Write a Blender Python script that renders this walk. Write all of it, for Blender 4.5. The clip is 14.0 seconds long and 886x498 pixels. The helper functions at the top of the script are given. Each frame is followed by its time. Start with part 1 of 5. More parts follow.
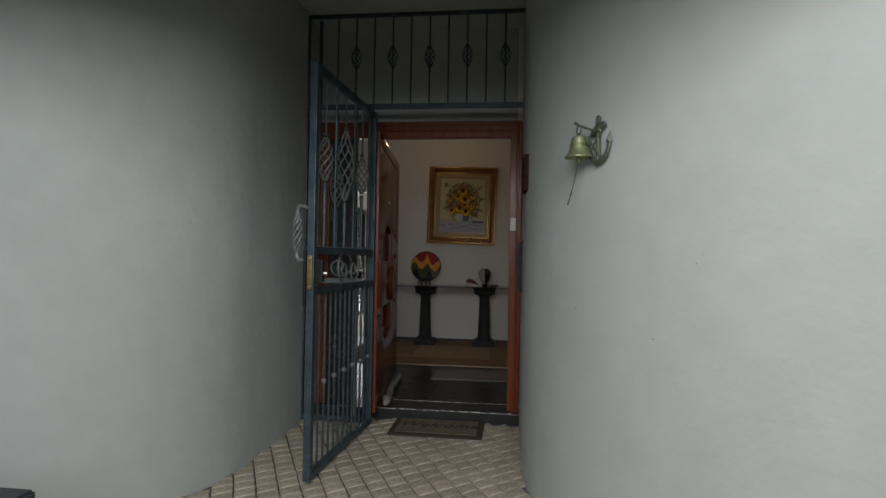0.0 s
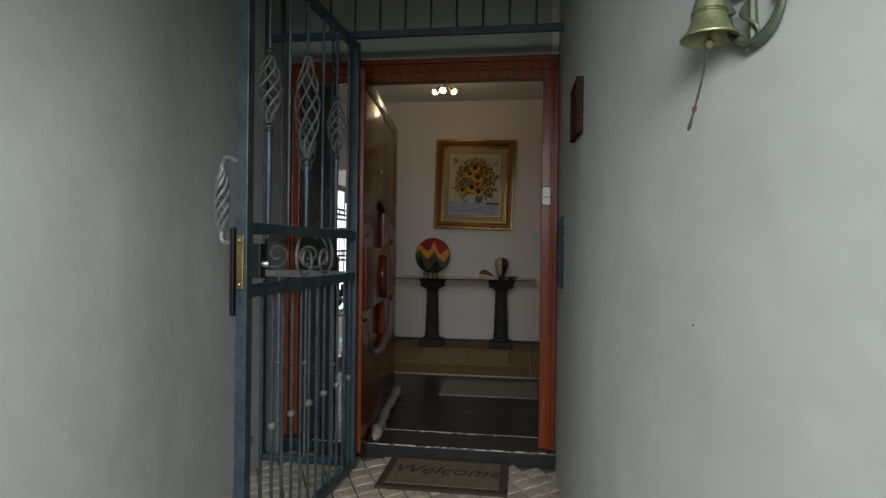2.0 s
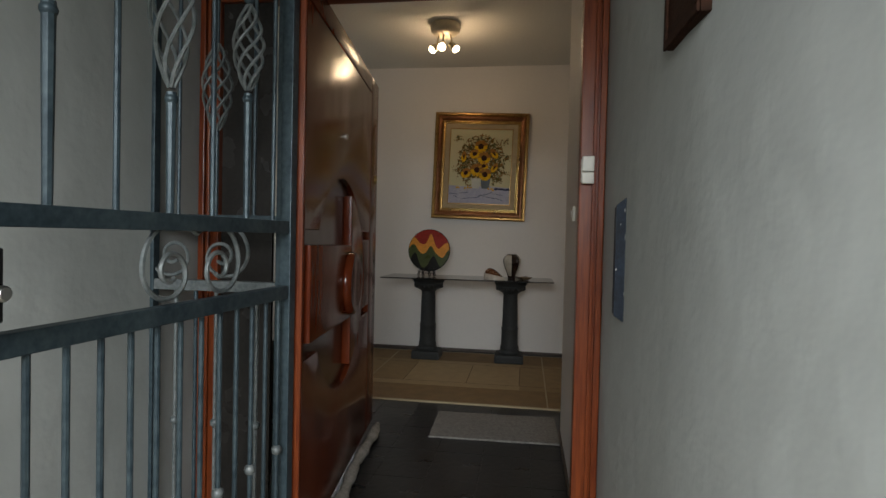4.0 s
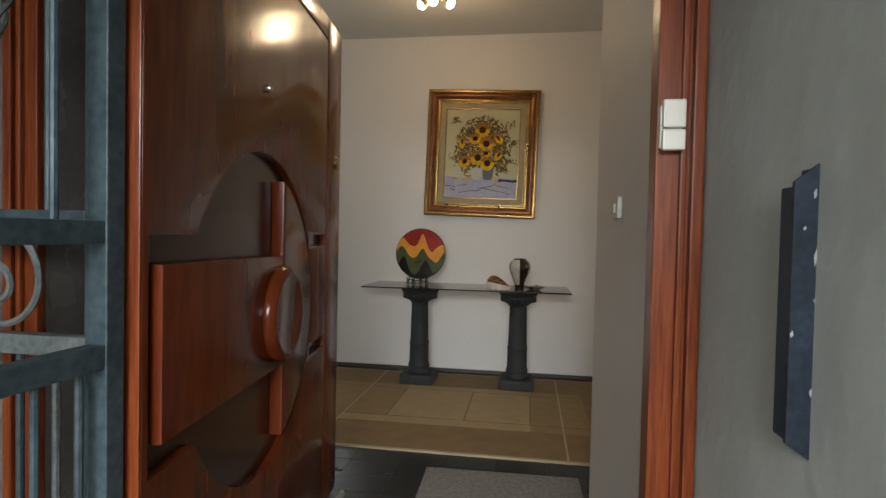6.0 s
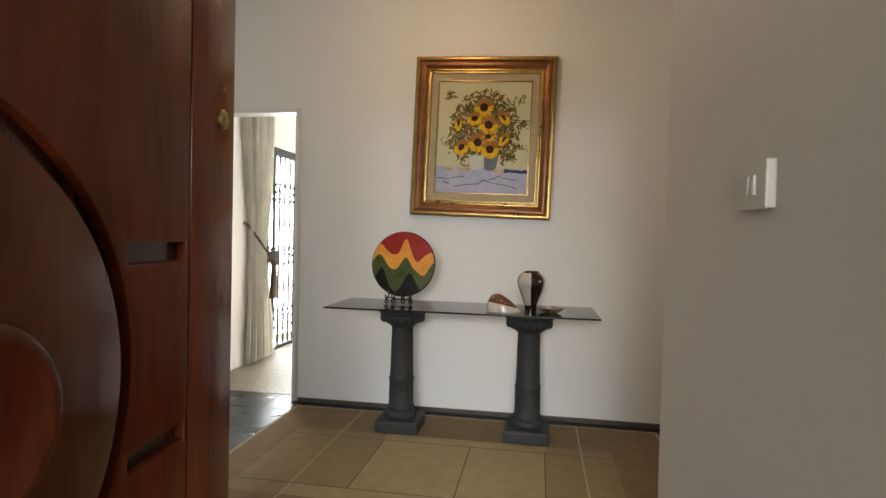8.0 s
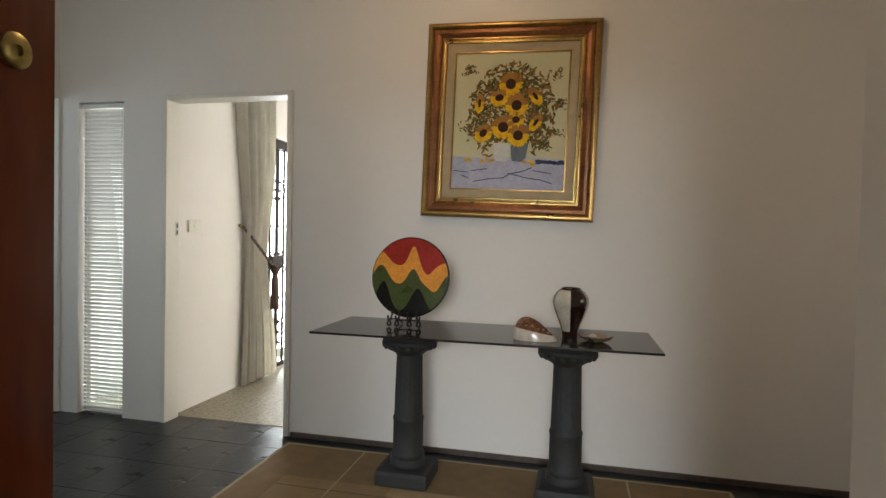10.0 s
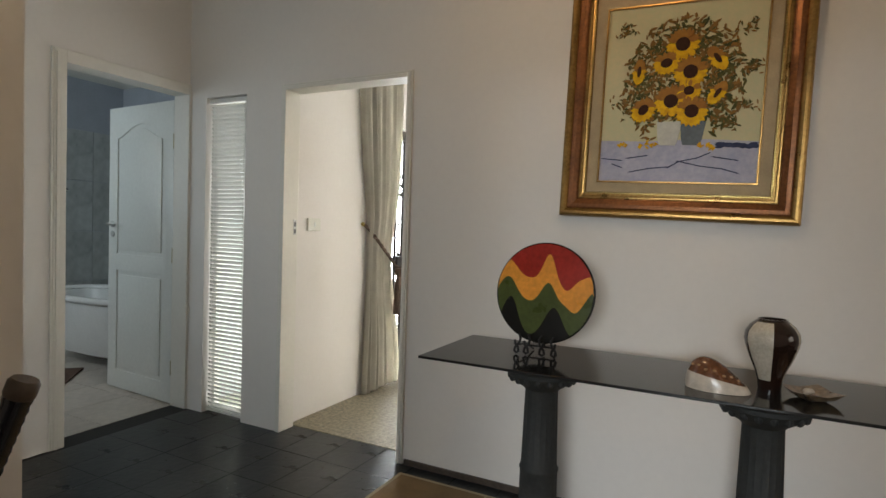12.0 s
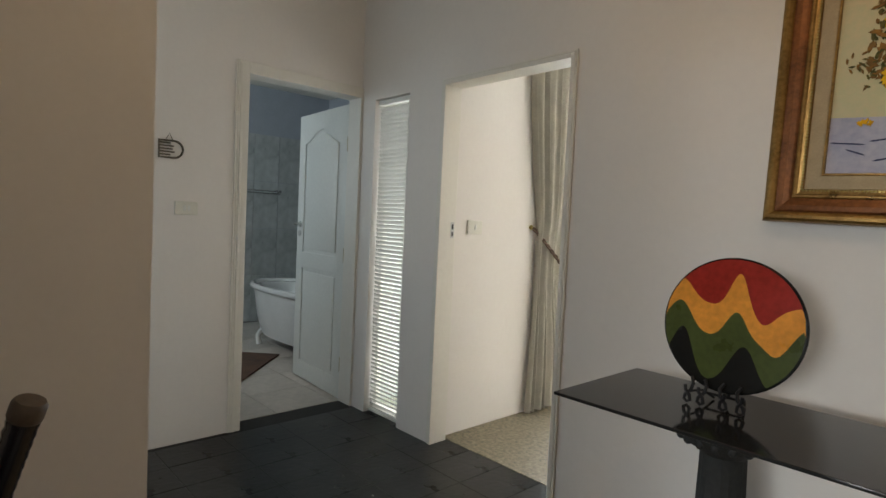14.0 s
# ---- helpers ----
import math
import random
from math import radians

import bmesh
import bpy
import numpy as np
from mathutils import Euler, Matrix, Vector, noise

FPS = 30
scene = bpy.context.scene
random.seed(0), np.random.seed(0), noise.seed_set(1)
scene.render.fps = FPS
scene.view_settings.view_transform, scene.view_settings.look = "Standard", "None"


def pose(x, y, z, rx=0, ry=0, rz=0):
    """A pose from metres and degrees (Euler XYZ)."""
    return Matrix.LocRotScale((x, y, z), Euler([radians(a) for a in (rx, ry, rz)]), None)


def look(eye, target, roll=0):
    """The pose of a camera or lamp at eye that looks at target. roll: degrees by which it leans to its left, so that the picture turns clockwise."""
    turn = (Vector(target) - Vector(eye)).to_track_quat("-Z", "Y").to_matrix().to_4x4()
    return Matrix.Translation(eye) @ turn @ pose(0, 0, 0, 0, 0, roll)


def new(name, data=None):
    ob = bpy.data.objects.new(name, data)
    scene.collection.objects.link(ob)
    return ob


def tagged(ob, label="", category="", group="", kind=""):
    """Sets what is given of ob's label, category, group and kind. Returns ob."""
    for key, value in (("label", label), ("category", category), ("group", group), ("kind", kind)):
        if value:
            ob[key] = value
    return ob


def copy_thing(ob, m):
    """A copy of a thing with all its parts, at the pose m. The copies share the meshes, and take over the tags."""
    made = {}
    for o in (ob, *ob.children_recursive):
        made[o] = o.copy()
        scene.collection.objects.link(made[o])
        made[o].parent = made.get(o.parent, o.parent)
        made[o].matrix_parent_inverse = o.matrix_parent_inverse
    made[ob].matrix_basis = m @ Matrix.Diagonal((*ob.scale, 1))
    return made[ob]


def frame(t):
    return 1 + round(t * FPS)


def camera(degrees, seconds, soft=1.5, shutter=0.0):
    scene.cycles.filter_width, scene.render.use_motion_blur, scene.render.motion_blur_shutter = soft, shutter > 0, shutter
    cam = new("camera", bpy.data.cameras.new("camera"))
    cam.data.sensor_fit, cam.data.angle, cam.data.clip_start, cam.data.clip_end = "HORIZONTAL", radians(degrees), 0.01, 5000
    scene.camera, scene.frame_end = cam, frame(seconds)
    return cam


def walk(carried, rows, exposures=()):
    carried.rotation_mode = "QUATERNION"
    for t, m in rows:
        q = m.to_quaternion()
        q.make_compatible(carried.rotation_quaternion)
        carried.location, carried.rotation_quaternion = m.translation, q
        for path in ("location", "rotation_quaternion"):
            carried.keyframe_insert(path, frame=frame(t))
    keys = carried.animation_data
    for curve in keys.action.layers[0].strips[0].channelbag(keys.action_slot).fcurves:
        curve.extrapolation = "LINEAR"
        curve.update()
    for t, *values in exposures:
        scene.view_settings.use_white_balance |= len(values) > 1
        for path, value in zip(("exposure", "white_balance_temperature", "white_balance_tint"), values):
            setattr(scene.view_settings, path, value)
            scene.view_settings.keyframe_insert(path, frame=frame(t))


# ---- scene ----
cam = camera(76.6, 14.0)
PATH = [
    (0, (0.317, 0.072, 1.128), (0.082, 2.058, 1.156), 1.0),
    (0.5, (0.27, 0.359, 1.126), (0.023, 2.344, 1.15), 0.8),
    (1, (0.239, 0.61, 1.116), (-0.015, 2.594, 1.137), 1.0),
    (1.5, (0.226, 0.898, 1.112), (-0.037, 2.881, 1.122), 0.8),
    (2, (0.206, 1.098, 1.096), (-0.065, 3.079, 1.089), 0.7),
    (2.5, (0.174, 1.373, 1.095), (-0.104, 3.353, 1.074), 0.7),
    (3, (0.169, 1.615, 1.101), (-0.113, 3.595, 1.07), 1.0),
    (5.5, (0.092, 2.779, 1.162), (-0.206, 4.756, 1.109), 1.4),
    (6, (0.086, 2.962, 1.158), (-0.219, 4.938, 1.104), 1.2),
    (6.5, (0.047, 3.181, 1.15), (-0.266, 5.156, 1.097), 1.2),
    (7, (0.027, 3.387, 1.15), (-0.288, 5.362, 1.097), 1.4),
    (7.5, (0.055, 3.677, 1.16), (-0.27, 5.65, 1.116), 1.4),
    (10, (0.014, 4.597, 1.209), (-0.431, 6.546, 1.16), 1.2),
    (10.5, (-0.021, 4.739, 1.239), (-0.539, 6.67, 1.178), 1.3),
    (11, (-0.036, 4.87, 1.238), (-0.672, 6.765, 1.173), 1.5),
    (11.5, (-0.069, 5.021, 1.242), (-0.828, 6.87, 1.173), 1.7),
    (12, (-0.122, 5.107, 1.239), (-1.025, 6.891, 1.165), 1.9),
    (12.5, (-0.147, 5.199, 1.242), (-1.204, 6.895, 1.163), 2.2),
    (13, (-0.149, 5.321, 1.256), (-1.371, 6.901, 1.168), 2.4),
    (13.5, (-0.142, 5.424, 1.267), (-1.508, 6.882, 1.171), 2.6),
    (14, (-0.134, 5.515, 1.262), (-1.601, 6.869, 1.164), 2.7),
]
EXPOSURES = [(0, -1.5), (1.5, -1.25), (3, -0.85), (5.5, 0.25), (6.5, 0.68), (7.5, 1.05), (10, 0.68), (14, 0.52)]
walk(cam, [(t, look(eye, target, roll)) for t, eye, target, roll in PATH], EXPOSURES)

# ---- light ----
world = bpy.data.worlds.new("sky")
scene.world = world
world.use_nodes = True
sky = world.node_tree.nodes.new("ShaderNodeTexSky")
sky.sky_type = "NISHITA"
sky.sun_disc = False
sky.sun_elevation, sky.sun_rotation = radians(50), radians(200)
sky.air_density, sky.dust_density = 1.0, 3.0
world.node_tree.links.new(sky.outputs[0], world.node_tree.nodes["Background"].inputs[0])
world.node_tree.nodes["Background"].inputs[1].default_value = 0.07
sun = new("sun", bpy.data.lights.new("sun", "SUN"))
sun.data.energy, sun.data.angle, sun.data.color = 0.5, radians(40), (1.0, 0.985, 0.95)
sun.matrix_world = look((0, 0, 10), (0.5, 4.0, 6.2))


def sky_opening(name, eye, target, wide, high, watts, color, spread=180):
    """An area lamp that stands in for sky light, at an opening or in the open."""
    ob = new(name, bpy.data.lights.new(name, "AREA"))
    ob.data.shape, ob.data.size, ob.data.size_y = "RECTANGLE", wide, high
    ob.data.energy, ob.data.color, ob.data.spread = watts, color, radians(spread)
    ob.matrix_world = look(eye, target)


# two unseen panels before the porch, added in place of the open sky
sky_opening("porch_sky_panel", (0.15, -5.0, 3.3), (0.0, 3.6, 1.0), 2.6, 4.4, 270, (0.80, 0.92, 1.0))
sky_opening("porch_fill_panel", (0.30, -0.75, 2.45), (0.2, 2.2, 0.8), 2.4, 1.2, 135, (0.975, 0.965, 0.945), 140)
sky_opening("window_light_passage", (-3.32, 5.25, 1.25), (-0.8, 5.9, 1.1), 1.35, 2.0, 11, (0.79, 0.91, 1.0))
sky_opening("window_light_bathroom", (-5.0, 5.84, 1.75), (-5.9, 8.8, 2.0), 1.2, 1.1, 14, (0.80, 0.93, 1.0))
sky_opening("glazed_door_light", (-2.62, 9.9, 1.0), (-1.0, 9.6, 0.8), 1.9, 1.9, 170, (0.95, 0.98, 1.0))
sky_opening("window_light_narrow", (-2.927, 8.1, 1.0), (-2.927, 7.0, 0.85), 0.6, 1.9, 10, (0.95, 0.98, 1.0))
# added warm fill for the hall's right side, from an assumed opening
sky_opening("side_room_fill_light", (3.19, 6.4, 1.5), (0.4, 6.5, 1.2), 1.4, 1.2, 5, (1.0, 0.86, 0.70))
lamp = new("ceiling_lamp_light", bpy.data.lights.new("ceiling_lamp_light", "POINT"))
lamp.data.energy, lamp.data.color, lamp.data.shadow_soft_size = 6.0, (1.0, 0.71, 0.43), 0.06
lamp.location = (-0.52, 6.56, 2.54)

# ---- helpers of this scene ----
ROOTS = {}


def thing(name, label, category, m=None, group="", kind=""):
    """An empty at the base of a thing."""
    ob = new(name)
    m = m or Matrix.Identity(4)
    ob.matrix_world = m
    ob.empty_display_size = 0.05
    ROOTS[ob.name] = m.copy()
    return tagged(ob, label, category, group, kind)


def part(name, bm, material, parent=None, label="", smooth=False, local=False):
    """One mesh object under a thing; bm is in world metres unless local."""
    root = parent
    while root is not None and root.parent is not None:
        root = root.parent
    if root is not None and not local and root.name in ROOTS:
        bm.transform(ROOTS[root.name].inverted())
    me = bpy.data.meshes.new(name)
    bmesh.ops.recalc_face_normals(bm, faces=bm.faces)
    bm.to_mesh(me)
    bm.free()
    for mat in material if isinstance(material, (list, tuple)) else [material]:
        me.materials.append(mat)
    if smooth:
        for p in me.polygons:
            p.use_smooth = True
        me.set_sharp_from_angle(angle=radians(40))
    ob = new(name, me)
    ob.parent = parent
    if label:
        ob["label"] = label
    return ob


def solo(name, bm, material, label, category, group="", kind="", smooth=False):
    """A thing of one mesh."""
    return tagged(part(name, bm, material, None, "", smooth), label, category, group, kind)


def box(bm, x0, x1, y0, y1, z0, z1, bevel=0.0, mi=0):
    r = bmesh.ops.create_cube(bm, size=1)
    vs = r["verts"]
    for v in vs:
        v.co = Vector(((x0 + x1) / 2 + v.co.x * (x1 - x0), (y0 + y1) / 2 + v.co.y * (y1 - y0), (z0 + z1) / 2 + v.co.z * (z1 - z0)))
    fs = {f for v in vs for f in v.link_faces}
    for f in fs:
        f.material_index = mi
    if bevel:
        es = {e for v in vs for e in v.link_edges}
        bmesh.ops.bevel(bm, geom=list(es), offset=bevel, segments=2, profile=0.6, affect="EDGES")
    return bm


def nb():
    return bmesh.new()


def lathe(bm, prof, center=(0, 0, 0), n=24, m=None):
    """Turns a profile of (radius, z) about the z axis."""
    rings = []
    c = Vector(center)
    for r, z in prof:
        ring = []
        for i in range(n):
            a = 2 * math.pi * i / n
            p = Vector((max(r, 1e-4) * math.cos(a), max(r, 1e-4) * math.sin(a), z))
            ring.append(bm.verts.new(c + (m @ p if m else p)))
        rings.append(ring)
    for a, b in zip(rings, rings[1:]):
        for i in range(n):
            bm.faces.new((a[i], a[(i + 1) % n], b[(i + 1) % n], b[i]))
    bm.faces.new(rings[0][::-1])
    bm.faces.new(rings[-1])
    return bm


def tube(bm, pts, r, n=8, closed=False):
    """A round bar along points; r is a number or one radius for each point."""
    pts = [Vector(p) for p in pts]
    k = len(pts)
    rs = r if isinstance(r, (list, tuple)) else [r] * k
    rings, ref = [], None
    for i, p in enumerate(pts):
        if closed:
            d = pts[(i + 1) % k] - pts[i - 1]
        else:
            d = pts[min(i + 1, k - 1)] - pts[max(i - 1, 0)]
        d.normalize()
        if ref is None:
            ref = d.orthogonal().normalized()
        ref = (ref - d * ref.dot(d)).normalized()
        s = d.cross(ref)
        rings.append([bm.verts.new(p + rs[i] * (math.cos(2 * math.pi * j / n) * ref + math.sin(2 * math.pi * j / n) * s)) for j in range(n)])
    for i in range(k if closed else k - 1):
        a, b = rings[i], rings[(i + 1) % k]
        for j in range(n):
            bm.faces.new((a[j], a[(j + 1) % n], b[(j + 1) % n], b[j]))
    if not closed:
        bm.faces.new(rings[0][::-1])
        bm.faces.new(rings[-1])
    return bm


def prism(bm, pts, axis, a, b, mi=0):
    """Extrudes a closed outline of 2D points along an axis from a to b."""
    def at(p, v):
        return {"x": (v, p[0], p[1]), "y": (p[0], v, p[1]), "z": (p[0], p[1], v)}[axis]
    lo = [bm.verts.new(at(p, a)) for p in pts]
    hi = [bm.verts.new(at(p, b)) for p in pts]
    n = len(pts)
    fs = [bm.faces.new(lo[::-1]), bm.faces.new(hi)]
    for i in range(n):
        fs.append(bm.faces.new((lo[i], lo[(i + 1) % n], hi[(i + 1) % n], hi[i])))
    for f in fs:
        f.material_index = mi
    return bm


def ball(bm, c, r, n=10, squash=(1, 1, 1)):
    res = bmesh.ops.create_uvsphere(bm, u_segments=n, v_segments=max(6, n // 2 + 1), radius=r)
    for v in res["verts"]:
        v.co = Vector(c) + Vector((v.co.x * squash[0], v.co.y * squash[1], v.co.z * squash[2]))
    return bm


def arc(cx, cy, r, a0, a1, n):
    return [(cx + r * math.cos(radians(a0 + (a1 - a0) * i / n)), cy + r * math.sin(radians(a0 + (a1 - a0) * i / n))) for i in range(n + 1)]


# ---- materials ----
def material(name, color, rough=0.6, metal=0.0, vary=0.12, scale=6.0, fine=60.0, bump=0.15, stretch=(1, 1, 1), color2=None, spec=0.5, coat=0.0, rand=0.0, bump_dist=0.004, blotch=0.5):
    """Two scales of noise on colour and roughness, and fine relief."""
    m = bpy.data.materials.new(name)
    m.use_nodes = True
    nt = m.node_tree
    bs = nt.nodes["Principled BSDF"]
    tc = nt.nodes.new("ShaderNodeTexCoord")
    mp = nt.nodes.new("ShaderNodeMapping")
    mp.inputs["Scale"].default_value = stretch
    nt.links.new(tc.outputs["Object"], mp.inputs[0])
    n1, n2 = nt.nodes.new("ShaderNodeTexNoise"), nt.nodes.new("ShaderNodeTexNoise")
    n1.inputs["Scale"].default_value, n1.inputs["Detail"].default_value = scale, 5
    n2.inputs["Scale"].default_value, n2.inputs["Detail"].default_value = fine, 4
    for n in (n1, n2):
        nt.links.new(mp.outputs[0], n.inputs["Vector"])
    mix = nt.nodes.new("ShaderNodeMath")
    mix.operation = "MULTIPLY_ADD"
    nt.links.new(n2.outputs["Fac"], mix.inputs[0])
    mix.inputs[1].default_value = 1 - blotch
    sc = nt.nodes.new("ShaderNodeMath")
    sc.operation = "MULTIPLY"
    sc.inputs[1].default_value = blotch
    nt.links.new(n1.outputs["Fac"], sc.inputs[0])
    nt.links.new(sc.outputs[0], mix.inputs[2])
    ramp = nt.nodes.new("ShaderNodeValToRGB")
    c = Vector(color)
    c2 = Vector(color2) if color2 else c * (1 - 2 * vary)
    c1 = c if color2 else c * (1 + vary)
    ramp.color_ramp.elements[0].position, ramp.color_ramp.elements[1].position = 0.34, 0.66
    ramp.color_ramp.elements[0].color = (*c2, 1)
    ramp.color_ramp.elements[1].color = (*c1, 1)
    nt.links.new(mix.outputs[0], ramp.inputs[0])
    out = ramp.outputs[0]
    if rand:
        info = nt.nodes.new("ShaderNodeObjectInfo")
        mr = nt.nodes.new("ShaderNodeMapRange")
        mr.inputs["To Min"].default_value, mr.inputs["To Max"].default_value = 1 - rand, 1 + rand
        nt.links.new(info.outputs["Random"], mr.inputs[0])
        mul = nt.nodes.new("ShaderNodeVectorMath")
        mul.operation = "SCALE"
        nt.links.new(out, mul.inputs[0])
        nt.links.new(mr.outputs[0], mul.inputs["Scale"])
        out = mul.outputs[0]
    nt.links.new(out, bs.inputs["Base Color"])
    rr = nt.nodes.new("ShaderNodeMapRange")
    rr.inputs["To Min"].default_value, rr.inputs["To Max"].default_value = max(0.02, rough - 0.12), min(1, rough + 0.12)
    nt.links.new(n1.outputs["Fac"], rr.inputs[0])
    nt.links.new(rr.outputs[0], bs.inputs["Roughness"])
    bs.inputs["Metallic"].default_value = metal
    bs.inputs["Specular IOR Level"].default_value = spec
    bs.inputs["Coat Weight"].default_value = coat
    bs.inputs["Coat Roughness"].default_value = 0.12
    if bump:
        bp = nt.nodes.new("ShaderNodeBump")
        bp.inputs["Strength"].default_value, bp.inputs["Distance"].default_value = bump, bump_dist
        nt.links.new(mix.outputs[0], bp.inputs["Height"])
        nt.links.new(bp.outputs[0], bs.inputs["Normal"])
        if coat:
            nt.links.new(bp.outputs[0], bs.inputs["Coat Normal"])
    return m


def glow(name, color, strength):
    m = bpy.data.materials.new(name)
    m.use_nodes = True
    bs = m.node_tree.nodes["Principled BSDF"]
    bs.inputs["Emission Color"].default_value = (*color, 1)
    bs.inputs["Emission Strength"].default_value = strength
    return m


def glass(name, color, rough=0.02, ior=1.45):
    m = bpy.data.materials.new(name)
    m.use_nodes = True
    bs = m.node_tree.nodes["Principled BSDF"]
    bs.inputs["Base Color"].default_value = (*color, 1)
    bs.inputs["Transmission Weight"].default_value = 1
    bs.inputs["Roughness"].default_value = rough
    bs.inputs["IOR"].default_value = ior
    return m


PLASTER = material("grey_plaster", (0.46, 0.49, 0.475), 0.85, vary=0.035, scale=2.2, fine=8, bump=0.42, bump_dist=0.03)
WALL = material("white_wall_paint", (0.785, 0.75, 0.71), 0.6, vary=0.012, scale=1.5, fine=40, bump=0.08, bump_dist=0.006)
CEIL = material("ceiling_paint", (0.72, 0.7, 0.64), 0.8, vary=0.03, scale=2, fine=50, bump=0.1)
SLATE = material("black_slate", (0.020, 0.021, 0.0215), 0.30, vary=0.3, scale=5, fine=30, bump=0.5, rand=0.12, bump_dist=0.006, color2=(0.008, 0.009, 0.010), spec=0.3)
GROUT = material("dark_grout", (0.026, 0.026, 0.025), 0.9, bump=0.3)
PAVER = material("cream_paver", (0.50, 0.44, 0.35), 0.85, vary=0.2, scale=9, fine=70, bump=0.5, rand=0.15, bump_dist=0.005, color2=(0.27, 0.235, 0.18))
SAND = material("paving_joint_sand", (0.13, 0.11, 0.085), 0.95, bump=0.4)
MAHOGANY = material("mahogany", (0.175, 0.036, 0.011), 0.2, vary=0.3, scale=3.5, fine=16, bump=0.02, stretch=(2.6, 2.6, 0.5), color2=(0.085, 0.015, 0.005), spec=0.32, blotch=0.65)
# the door's mahogany again, with the shade of the recesses in its colour
MAHOGANY_SHADED = material("shaded_mahogany", (0.055, 0.013, 0.006), 0.2, vary=0.2, scale=3, fine=12, bump=0.02, stretch=(2.6, 2.6, 0.5), coat=0.15)
FRAMEWOOD = material("reddish_frame_wood", (0.26, 0.060, 0.015), 0.34, vary=0.3, scale=3, fine=24, bump=0.08, stretch=(9, 9, 0.4), color2=(0.10, 0.018, 0.006), coat=0.1, spec=0.3)
IRON = material("blue_black_iron", (0.022, 0.040, 0.054), 0.45, metal=0.3, vary=0.4, scale=9, fine=60, bump=0.3, color2=(0.075, 0.11, 0.125), bump_dist=0.002)
IRON_WORN = material("worn_grey_iron", (0.10, 0.125, 0.13), 0.5, metal=0.3, vary=0.4, scale=20, fine=90, bump=0.3, color2=(0.24, 0.26, 0.26), bump_dist=0.002)
BLACKIRON = material("black_iron", (0.012, 0.012, 0.013), 0.45, metal=0.4, bump=0.1)
BRASS = material("brass", (0.42, 0.33, 0.12), 0.35, metal=1.0, vary=0.2, scale=20, fine=90, bump=0.1)
VERDIGRIS = material("verdigris_brass", (0.16, 0.19, 0.13), 0.5, metal=0.6, vary=0.3, scale=25, fine=120, bump=0.2, color2=(0.09, 0.11, 0.08))
BELLBRASS = material("tarnished_bell_brass", (0.40, 0.41, 0.22), 0.42, metal=0.6, vary=0.25, scale=20, fine=120, bump=0.15, color2=(0.22, 0.25, 0.14))
GOLD = material("antique_gold", (0.37, 0.22, 0.07), 0.32, metal=0.85, vary=0.2, scale=14, fine=80, bump=0.15, bump_dist=0.002)
GOLDRED = material("bronze_red_gilt", (0.185, 0.068, 0.02), 0.36, metal=0.6, vary=0.25, scale=14, fine=80, bump=0.15, bump_dist=0.002)
LINEN = material("cream_linen_slip", (0.43, 0.34, 0.21), 0.8, vary=0.08, scale=20, fine=200, bump=0.2)
CREAM = material("cream_enamel", (0.77, 0.745, 0.68), 0.4, vary=0.02, scale=3, fine=40, bump=0.08)
WHITE = material("white_enamel", (0.74, 0.75, 0.71), 0.35, vary=0.03, scale=3, fine=40, bump=0.06)
PLASTIC = material("white_plastic", (0.75, 0.74, 0.66), 0.4, vary=0.03, bump=0.03)
STONE = material("dark_cast_stone", (0.035, 0.037, 0.036), 0.7, vary=0.3, scale=12, fine=60, bump=0.5, color2=(0.018, 0.02, 0.02), bump_dist=0.006)
SKIRT = material("slate_skirting", (0.085, 0.062, 0.048), 0.5, vary=0.25, scale=6, fine=40, bump=0.3)
STEEL = material("brushed_steel", (0.55, 0.55, 0.53), 0.3, metal=1.0, vary=0.05, bump=0.03)

# ---- the large structure ----
PAVE_Z, CEIL_Z = -0.02, 2.80
LEFT = (-2.29, 3.05, 1.20)      # centre and radius of the rounded wall beside the gate
RIGHT = (2.20, 3.20, 1.80)     # the rounded wall that carries the bell


def structure(name, bm, mat, label, category, smooth=False):
    return solo(name, bm, mat, label, category, kind="structure", smooth=smooth)


# outdoor ground, porch base and rounded porch walls
bm = nb()
box(bm, -40, 40, -60, -0.5, -0.36, -0.04)
structure("ground", bm, SAND, "sandy ground in front of the porch", "ground")

cx, cy, r = LEFT
pts = [(cx + r, 4.13), (cx + r, 3.0)] + arc(cx, cy, r, 0, -90, 28)[1:] + [(-7.0, cy - r), (-7.0, cy - r + 0.3), (cx, cy - r + 0.3)] + arc(cx, cy, r - 0.3, -90, 0, 20)[1:] + [(cx + r - 0.3, 4.13)]
bm = nb()
prism(bm, pts, "z", -0.3, 3.3)
structure("wall_porch_west", bm, PLASTER, "rounded grey plastered porch wall", "wall", smooth=True)
cx, cy, r = RIGHT
pts = [(cx - r, 4.13), (cx - r, cy)] + arc(cx, cy, r, 180, 270, 32)[1:] + [(7.0, cy - r), (7.0, cy - r + 0.3), (cx, cy - r + 0.3)] + arc(cx, cy, r - 0.3, 270, 180, 24)[1:] + [(cx - r + 0.3, 4.13)]
bm = nb()
prism(bm, pts, "z", -0.3, 3.3)
structure("wall_porch_east", bm, PLASTER, "rounded grey plastered porch wall with trowel marks", "wall", smooth=True)

